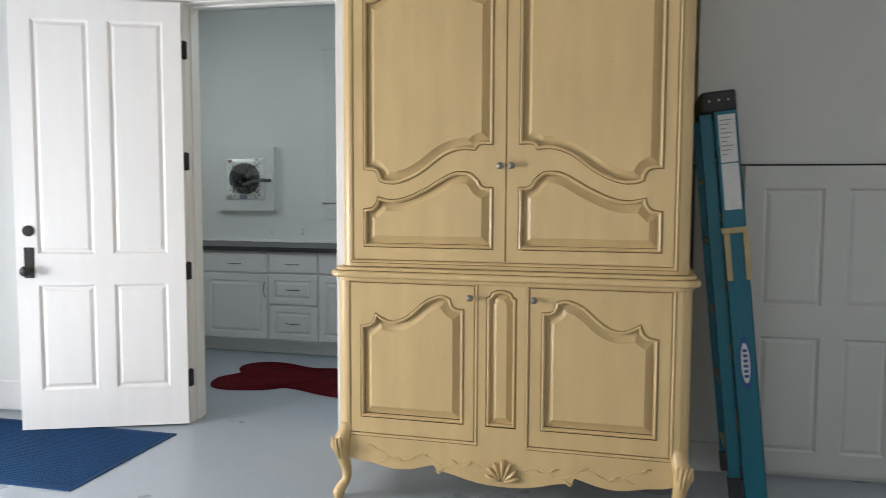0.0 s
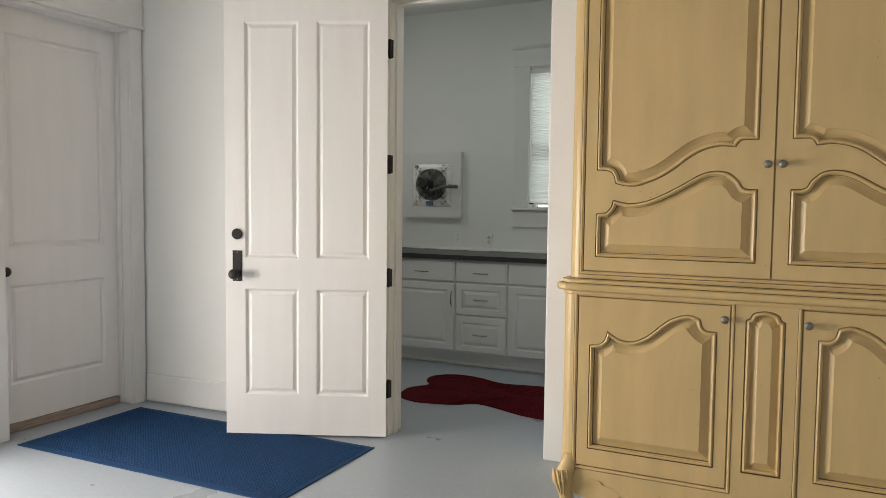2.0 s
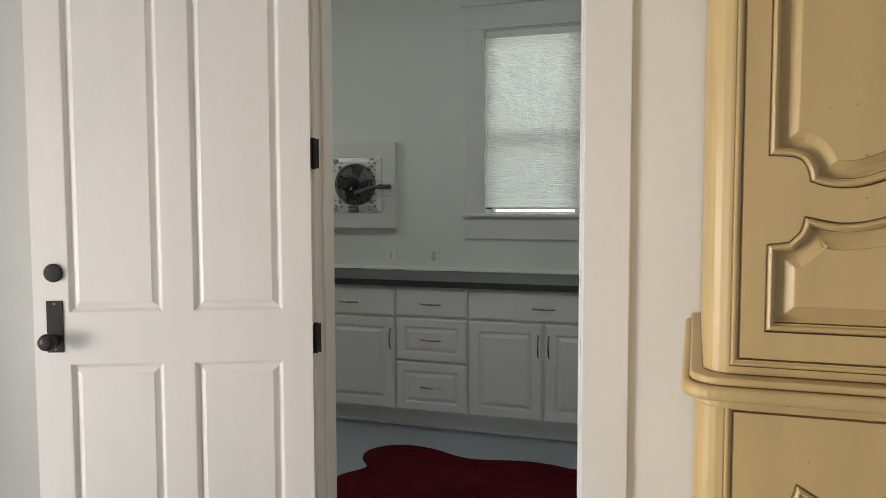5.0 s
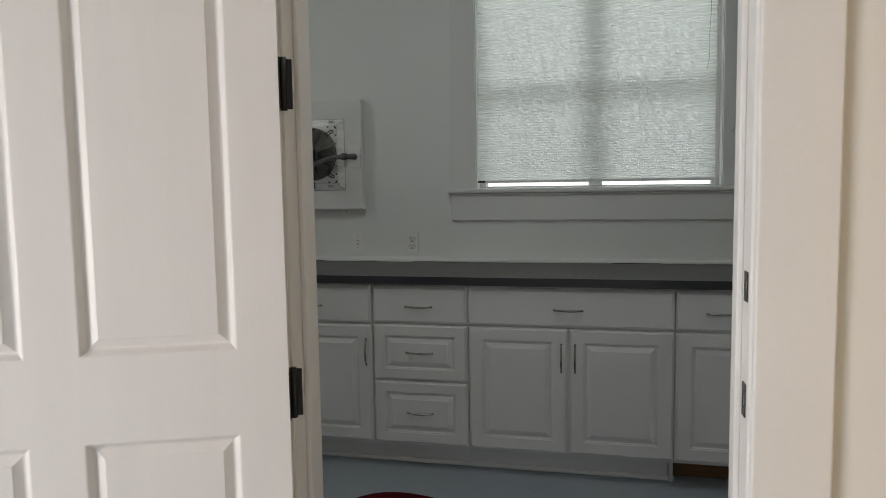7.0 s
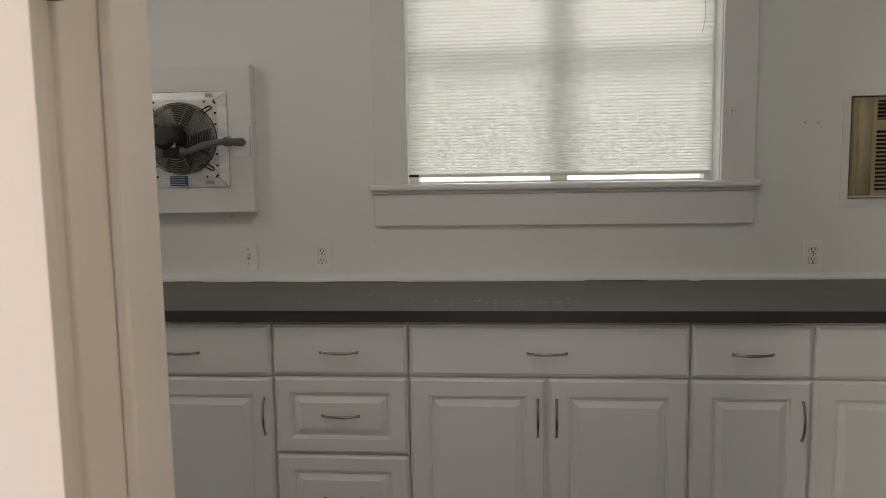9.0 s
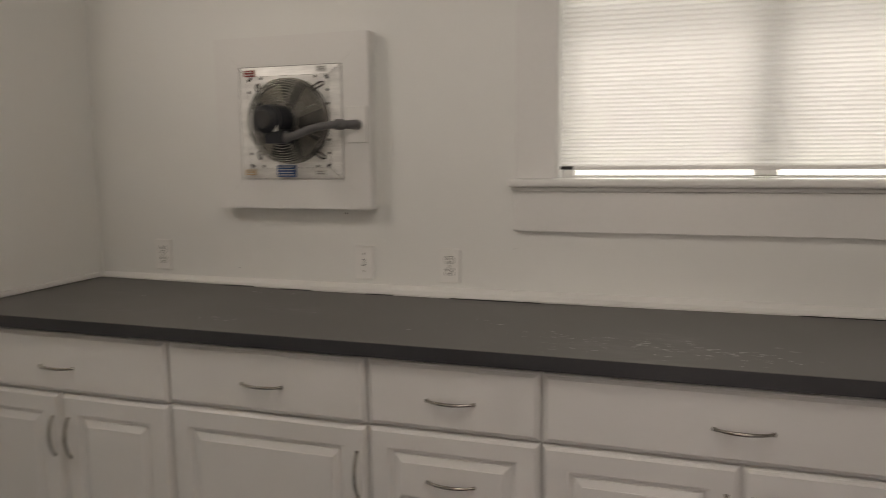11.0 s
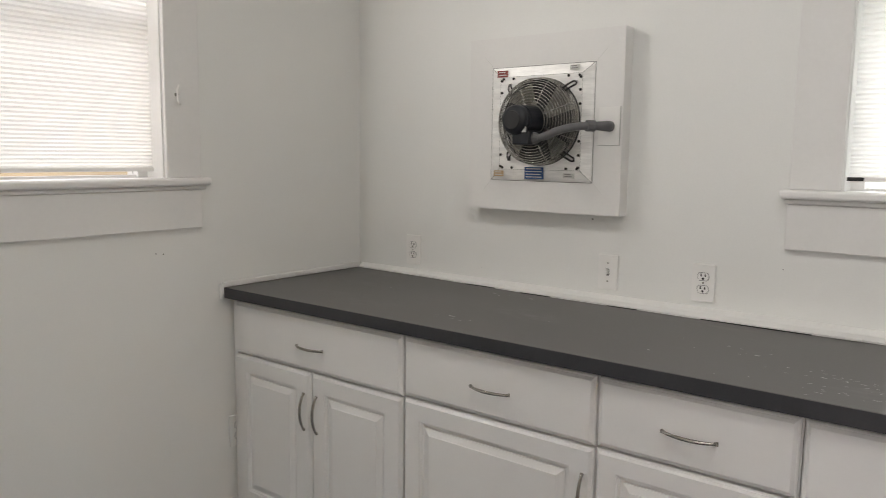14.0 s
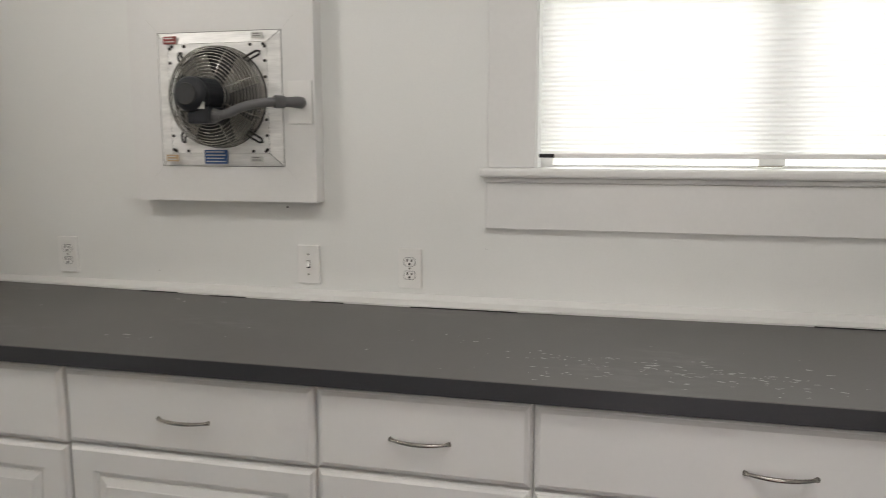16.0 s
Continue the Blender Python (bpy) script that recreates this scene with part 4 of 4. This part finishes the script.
def floor_mat():
    m = thing("floor_mat", pose(-1.70, -1.08, 0, 0, 0, 0.9), "blue ribbed rubber-backed entrance mat lying by the door", "mat")
    w, h = 1.745, 0.845
    part("backing", box(0, w, 0, h, 0.0, 0.006, 0.002), MAT, m)
    own = bmesh.new()
    nx, ny = 84, 42
    px, py = (w - 0.07) / nx, (h - 0.07) / ny
    for i in range(nx):
        for j in range(ny):
            x, y = 0.035 + i * px, 0.035 + j * py
            lift = 0.0035 + 0.001 * random.random()
            b = [own.verts.new((x + px * u, y + py * v, 0.006)) for u, v in ((0.06, 0.1), (0.94, 0.1), (0.94, 0.9), (0.06, 0.9))]
            t = [own.verts.new((x + px * u, y + py * v, 0.006 + lift)) for u, v in ((0.22, 0.25), (0.78, 0.25), (0.78, 0.75), (0.22, 0.75))]
            own.faces.new(t)
            for k in range(4):
                own.faces.new((b[k], b[(k + 1) % 4], t[(k + 1) % 4], t[k]))
    tagged(part("ribbing", own, MAT, m), kind="stuff")
    return m


floor_mat()

# ---------------------------------------------------------------- red rug


def rug():
    r = thing("rug", pose(0.36, 1.15, 0), "dark red hide-shaped rug with a scalloped edge", "rug")
    half = [(-0.785, -0.26), (-0.80, -0.12), (-0.72, 0.03), (-0.80, 0.16), (-0.815, 0.28), (-0.74, 0.385), (-0.62, 0.425), (-0.48, 0.405), (-0.36, 0.35), (-0.23, 0.315), (-0.08, 0.345), (0.06, 0.37),
            (0.20, 0.36), (0.32, 0.33), (0.46, 0.37), (0.58, 0.41), (0.70, 0.39), (0.78, 0.30), (0.78, 0.18), (0.72, 0.05), (0.79, -0.10), (0.78, -0.24), (0.68, -0.34), (0.54, -0.40),
            (0.36, -0.415), (0.20, -0.40), (0.06, -0.355), (-0.065, -0.303), (-0.20, -0.275), (-0.32, -0.36), (-0.46, -0.405), (-0.60, -0.42), (-0.72, -0.37)]
    o = spline(half + half[:1], 4)[:-1]
    o = o[::-1]
    part("rug_body", panel(o, [(0, -0.008), (0.0, -0.002), (0.006, 0.002), (0.02, 0.004)], 0.0085, TOP), RUG, r)
    for k in range(9):
        s = 0.93 - 0.1 * k
        pts = [(u * s + 0.006 * math.sin(9 * u + k), v * s + 0.006 * math.sin(11 * v), 0.0125) for u, v in o]
        part("tuft_line", tube(pts, 0.0032, 5, closed=True), RUG, r)
    return r


rug()

# ---------------------------------------------------------------- exhaust fan on its mounting board


def exhaust_fan():
    """Local origin at the plate's middle on the wall face; -y is into the room."""
    fan = thing("exhaust_fan", pose(-1.000, YB - 0.030, 1.497), "wall exhaust fan with a wire guard on a square aluminium plate", "fan")
    brd = part("mounting_board", plate(rect(-0.296, 0.292, -0.296, 0.293), [rect(-0.1975, 0.1935, -0.1925, 0.1905)], -0.030, 0.026, FRONT), TRIM, fan, "white painted square mounting board")
    for sx in (-1, 1):
        for sz in (-1, 1):
            part("mitre_joint", tube([(sx * 0.2, -0.0258, sz * 0.197), (sx * 0.232, -0.0258, sz * 0.23)], 0.0007, 4), PAPER, brd)
    # formed aluminium plate, falling towards a round throat
    circle = [(0.008 + 0.145 * math.cos(w), 0.004 + 0.145 * math.sin(w)) for w in (2 * math.pi * k / 40 for k in range(40))]
    pl = part("plate", plate(rect(-0.158, 0.155, -0.155, 0.158), [circle], 0.036, 0.038, FRONT), ALU, fan, "square mill-finish aluminium plate")
    bm = bmesh.new()
    o, i_ = rect(-0.197, 0.193, -0.192, 0.190), rect(-0.158, 0.155, -0.155, 0.158)
    for k in range(4):
        a, b = (k, (k + 1) % 4)
        vs = [bm.verts.new(FRONT @ Vector((*o[a], 0.028))), bm.verts.new(FRONT @ Vector((*o[b], 0.028))), bm.verts.new(FRONT @ Vector((*i_[b], 0.038))), bm.verts.new(FRONT @ Vector((*i_[a], 0.038)))]
        bm.faces.new(vs)
        ws = [bm.verts.new(FRONT @ Vector((*o[a], 0.0))), bm.verts.new(FRONT @ Vector((*o[b], 0.0)))]
        bm.faces.new((vs[0], vs[1], ws[1], ws[0]))
    part("flange", bm, ALU, pl)
    for k in range(4):
        part("seam", tube([FRONT @ Vector((*o[k], 0.0285)), FRONT @ Vector((*i_[k], 0.0385))], 0.0009, 4), GREY_LINES, pl)
    part("edge_seam", tube([FRONT @ Vector((u * 1.008, v * 1.008, 0.0268)) for u, v in o], 0.0011, 4, closed=True), GREY_LINES, pl, "thin dark seam round the plate")
    part("inner_edge", tube([FRONT @ Vector((u, v, 0.0384)) for u, v in i_], 0.0006, 4, closed=True), GREY_LINES, pl)
    for u in (-0.145, -0.105, -0.06, 0.06, 0.105, 0.145):
        for pos in ((u, 0.151), (u, -0.149), (-0.152, u), (0.149, u)):
            if abs(u) > 0.1 or pos[0] == 0.149:
                part("bolt", turned([(0.0048, 0), (0.0048, 0.004), (0.003, 0.006)], pose(pos[0], -0.0375, pos[1]) @ out, 6), IRON, pl)
    bm = turned([(0.1445, 0), (0.140, 0.04), (0.140, 0.13)], pose(0.008, -0.037, 0.004) @ Matrix(((1, 0, 0, 0), (0, 0, 1, 0), (0, 1, 0, 0), (0, 0, 0, 1))), 40)
    part("throat", bm, SLOT, fan, "dark round throat behind the blades")
    # blades
    for k in range(4):
        w0 = radians(38 + 90 * k)
        own = bmesh.new()
        rows_ = []
        for r in (0.03, 0.07, 0.11, 0.132):
            spread = radians(30 + 10 * (r / 0.14))
            rows_.append([own.verts.new((0.008 + r * math.cos(w0 + spread * (s - 0.5)), -0.052 - 0.03 * (s - 0.5), 0.004 + r * math.sin(w0 + spread * (s - 0.5)))) for s in (0, 0.25, 0.5, 0.75, 1)])
        for a, b in zip(rows_, rows_[1:]):
            for i in range(4):
                own.faces.new((a[i], a[i + 1], b[i + 1], b[i]))
        bmesh.ops.solidify(own, geom=own.faces[:], thickness=0.002)
        part("blade", own, BLADE, fan, "dusty grey metal blade", smooth=False)
    # guard: rings on a basket that stands out to the motor
    guard = part("guard", tube([(0.008 + 0.142 * math.cos(w), -0.05, 0.004 + 0.142 * math.sin(w)) for w in (2 * math.pi * k / 48 for k in range(48))], 0.0032, 6, closed=True), WIRE, fan, "round wire basket guard", smooth=True)
    prof = [(0.148, 0.058), (0.149, 0.070), (0.148, 0.082), (0.147, 0.094), (0.141, 0.103), (0.134, 0.109), (0.126, 0.113), (0.117, 0.117), (0.108, 0.120), (0.098, 0.122), (0.088, 0.124), (0.078, 0.126), (0.068, 0.128), (0.058, 0.130)]
    prof = [(r * 0.95, 0.05 + (d - 0.05) * 0.8) for r, d in prof]
    for r, d in prof:
        part("ring", tube([(0.008 + r * math.cos(w), -d, 0.004 + r * math.sin(w)) for w in (2 * math.pi * k / 44 for k in range(44))], 0.0016, 5, closed=True), WIRE, guard, smooth=True)
    for k in range(8):
        w = radians(22.5 + 45 * k)
        part("rib", tube([(0.008 + r * math.cos(w), -d, 0.004 + r * math.sin(w)) for r, d in [(0.145, 0.05), *prof]], 0.0019, 5), WIRE, guard, smooth=True)
    for k in range(4):
        w = radians(45 + 90 * k)
        c, s = math.cos(w), math.sin(w)
        n_ = Vector((-s, 0, c)) * 0.007
        p = [Vector((0.008 + r * c, -d, 0.004 + r * s)) for r, d in ((0.140, 0.074), (0.158, 0.064), (0.174, 0.046), (0.180, 0.042))]
        loop = [p[0] + n_, p[1] + n_, p[2] + n_, p[3], p[2] - n_, p[1] - n_, p[0] - n_]
        part("clip", tube(loop, 0.0031, 6), IRON, guard, "bent wire clip", smooth=True)
    # motor
    mm = pose(0.008, -0.088, 0.004) @ out
    mot = part("motor", turned([(0.034, -0.04), (0.046, 0.0), (0.049, 0.004), (0.049, 0.092), (0.046, 0.099)], mm, 28), MOTOR, fan, "black round fan motor")
    part("end_cap", turned([(0.047, 0.097), (0.0475, 0.115), (0.041, 0.127), (0.023, 0.133), (0.006, 0.134)], mm, 28), MOTOR, mot, smooth=True)
    part("cap_ring", turned([(0.030, 0.131), (0.028, 0.136), (0.019, 0.136)], mm, 24), RUBBER, mot)
    part("terminal_box", box(-0.006, 0.056, -0.198, -0.11, -0.074, -0.028, 0.006), MOTOR, mot)
    part("name_plate", box(0.025, 0.050, -0.206, -0.2005, -0.035, -0.005, 0.001), PAPER, mot)
    part("gland", turned([(0.017, 0), (0.019, 0.004), (0.019, 0.016), (0.013, 0.028)], pose(0.048, -0.165, -0.052, 0, 90, 0), 12), CONDUIT, mot)
    hose = spline([(0.07, -0.165, -0.052), (0.095, -0.160, -0.046), (0.13, -0.150, -0.030), (0.165, -0.132, -0.020), (0.19, -0.112, -0.015), (0.215, -0.085, -0.013)], 5)
    part("conduit", tube(hose, [0.0122 + 0.0007 * (k % 2) for k in range(len(hose))], 12), CONDUIT, fan, "flexible grey conduit", smooth=True)
    part("connector", tube([(0.205, -0.098, -0.013), (0.222, -0.078, -0.013)], [0.018, 0.018], 12), CONDUIT, fan)
    part("elbow", tube([(0.220, -0.080, -0.013), (0.240, -0.058, -0.013), (0.250, -0.050, -0.013), (0.252, -0.027, -0.013)], [0.013, 0.015, 0.017, 0.017], 12), CONDUIT, fan, smooth=True)
    part("cover_plate", box(0.212, 0.284, -0.031, -0.026, -0.072, 0.048, 0.0015), PLASTIC, fan, "white blank cover plate")
    # grey line drawn as the cover plate's shadow, below and to the right
    part("plate_shadow", tube([(0.2115, -0.0266, -0.0725), (0.2845, -0.0266, -0.0725), (0.2845, -0.0266, 0.0485)], 0.0008, 4), GREY_LINES, fan)
    # stickers with unreadable print
    for x0, x1, z0, z1, mt, lab in ((-0.170, -0.128, 0.158, 0.180, RED_INK, "small red warning sticker"), (-0.178, -0.138, -0.180, -0.160, BUFF_INK, "small buff sticker"),
                                    (-0.052, 0.022, -0.186, -0.146, BLUE_INK, "blue rating sticker with white lines"), (0.096, 0.136, -0.180, -0.164, PAPER, "small pale sticker"), (0.11, 0.145, 0.168, 0.184, PAPER, "faint pale sticker")):
        st = part("sticker", box(x0, x1, -0.041, -0.0395, z0, z1), mt, fan, lab)
        for k in range(2 if z1 - z0 < 0.03 else 4):
            zz = z0 + (k + 0.6) * (z1 - z0) / (2.4 if z1 - z0 < 0.03 else 4.4)
            part("print", box(x0 + 0.005, x1 - 0.006 - 0.005 * (k % 2), -0.0418, -0.0411, zz, zz + 0.003), PAPER if mt is not PAPER else GREY_LINES, st)
    return fan


exhaust_fan()

# ---------------------------------------------------------------- outlets and switch


def wall_plate(at, kind_, label):
    o = thing("outlet" if kind_ != "switch" else "light_switch", at, label, "outlet" if kind_ != "switch" else "switch", "wall plates")
    part("cover", box(-0.035, 0.035, -0.0085, 0, -0.058, 0.058, 0.0025), PLASTIC, o)
    if kind_ == "switch":
        part("opening", box(-0.0052, 0.0052, -0.0092, -0.0084, -0.011, 0.012), SLOT, o)
        part("toggle", box(-0.0045, 0.0045, -0.022, -0.008, -0.006, 0.0105, 0.002), PLASTIC, o)
        for z in (-0.03, 0.03):
            part("screw", turned([(0.0032, 0), (0.002, 0.0015)], pose(0, -0.0085, z) @ out, 8), STEEL, o)
    else:
        for z in (-0.0195, 0.0195):
            c = [(0.0165 * math.cos(w), z + max(-0.0115, min(0.0115, 0.0165 * math.sin(w)))) for w in (2 * math.pi * k / 24 for k in range(24))]
            f = part("receptacle", plate(c, [], 0.0075, 0.0103, FRONT), PLASTIC, o)
            part("outline", tube([(0.0172 * math.cos(w), -0.0087, z + max(-0.0121, min(0.0121, 0.0172 * math.sin(w)))) for w in (2 * math.pi * k / 24 for k in range(24))], 0.0009, 4, closed=True), CONDUIT, f)
            for x, h in ((-0.0065, 0.0045), (0.0065, 0.0035)):
                part("slot", box(x - 0.0019, x + 0.0019, -0.0109, -0.0104, z + 0.0005, z + 0.0005 + 2 * h), SLOT, f)
            part("slot", turned([(0.0036, 0), (0.0036, 0.0006)], pose(0, -0.0104, z - 0.006) @ out, 8), SLOT, f)
        part("screw", turned([(0.003, 0), (0.002, 0.0015)], pose(0, -0.0085, 0) @ out, 8), STEEL, o)
    return o


wall_plate(pose(-1.600, YB, 1.014), "outlet", "white duplex outlet over the countertop")
wall_plate(pose(-0.447, YB, 1.012), "outlet", "white duplex outlet over the countertop")
wall_plate(pose(1.508, YB, 1.006), "outlet", "white duplex outlet over the countertop")
wall_plate(pose(-0.761, YB, 1.012), "switch", "white toggle switch below the exhaust fan")
wall_plate(pose(X0, 1.868, 0.385, 0, 0, 90), "outlet", "white duplex outlet low on the side wall")

# ---------------------------------------------------------------- window air conditioner


def air_conditioner():
    ac = thing("air_conditioner", pose(1.63, YB, 1.23), "aged beige through-wall air conditioner with louvred grille", "air conditioner")
    w, h = 0.62, 0.383
    part("housing", box(0.004, w, 0.0, 0.14, 0.004, h, 0.004), BEIGE, ac)
    fr = part("front_frame", plate([(0.005, 0.005), (w - 0.005, 0.005), (w - 0.005, h - 0.005), (0.005, h - 0.005)], [rect(0.085, w - 0.02, 0.02, 0.255), rect(0.085, w - 0.02, 0.295, 0.37)], 0.001, 0.030, FRONT), BEIGE, ac, "beige moulded front")
    part("side_cheek", tube([(0.045, -0.026, 0.012), (0.045, -0.026, h - 0.012)], 0.036, 16, flat=0.6), BEIGE, fr, smooth=True)
    for k in range(15):
        part("louvre", box(0.085, w - 0.02, -0.028, -0.004, 0.022 + 0.0155 * k, 0.0285 + 0.0155 * k, 0.001), BEIGE, ac)
    # near-black sheet gives the shade between louvres and vanes
    part("grille_shade", box(0.085, w - 0.02, -0.003, -0.0005, 0.02, 0.37), SLOT, ac, "near-black sheet that stands in for the shade behind the louvres")
    for k in range(5):
        part("vane", box(0.085, w - 0.02, -0.028, -0.006, 0.300 + 0.0145 * k, 0.303 + 0.0145 * k), BEIGE, ac)
    for x in (0.20, 0.36, 0.52):
        part("vane_rod", box(x, x + 0.004, -0.024, -0.012, 0.297, 0.368), BEIGE, ac)
    part("surround", plate(rect(-0.03, w + 0.03, -0.03, h + 0.03), [rect(-0.004, w + 0.004, -0.004, h + 0.004)], 0.0, 0.012, FRONT), TRIM, ac, "white painted surround")
    return ac


air_conditioner()

# ---------------------------------------------------------------- small marks
for x, z, r in ((1.462, 1.521, 0.003), (1.515, 1.520, 0.003), (-0.827, 1.182, 0.0032), (-0.224, 1.075, 0.0014), (-1.272, 0.973, 0.0012)):
    tagged(part("screw_hole", turned([(r, 0), (r * 0.8, 0.001)], pose(x, YB, z) @ out, 8), SLOT), "small dark screw hole in the painted wall", "hole", "screw holes")
for y, z in ((1.570, 1.059), (1.596, 1.056)):
    tagged(part("screw_hole", turned([(0.0022, 0), (0.0017, 0.001)], pose(X0, y, z, 0, 0, 90) @ out, 8), SLOT), "small dark screw hole in the painted wall", "hole", "screw holes")
rnd = random.Random(4)
marks = bmesh.new()
for cx, cy, sx, sy, n, big in ((0.02, 2.00, 0.06, 0.03, 26, 1.0), (0.18, 1.99, 0.07, 0.04, 36, 1.2), (0.36, 1.97, 0.08, 0.04, 42, 1.3), (0.50, 1.93, 0.06, 0.03, 18, 1.2),
                               (-0.22, 2.12, 0.04, 0.025, 6, 1.0), (0.10, 1.90, 0.12, 0.02, 24, 1.0), (-1.02, 2.36, 0.06, 0.01, 5, 1.6), (-1.0, 1.95, 0.03, 0.01, 5, 1.0), (-0.30, 2.0, 0.5, 0.10, 16, 0.5)):
    for k in range(n):
        x, y = rnd.gauss(cx, sx), rnd.gauss(cy, sy)
        if not 1.828 < y < 2.40:
            continue
        ln, wd, w = rnd.uniform(0.0015, 0.0075) * big, rnd.uniform(0.0006, 0.0022) * big, rnd.uniform(-0.5, 0.5)
        c, d = math.cos(w), math.sin(w)
        vs = [marks.verts.new((x + c * a * ln - d * b * wd, y + d * a * ln + c * b * wd, 0.9174)) for a, b in ((-1, -0.3), (0.2, -1), (1, 0.2), (0.3, 0.9), (-0.7, 0.7))]
        marks.faces.new(vs)
for x, y, ln in ((-1.01, 1.97, 0.02), (-0.93, 1.96, 0.006), (-1.45, 2.2, 0.006), (-0.40, 1.98, 0.006), (-0.18, 2.10, 0.012), (-0.75, 2.1, 0.004)):
    box(x, x + ln, y, y + 0.004, 0.9171, 0.9175, 0, marks)
tagged(part("paint_flecks", marks, SCUFF), "pale paint flecks and scratches on the countertop", "scuffs", kind="stuff")
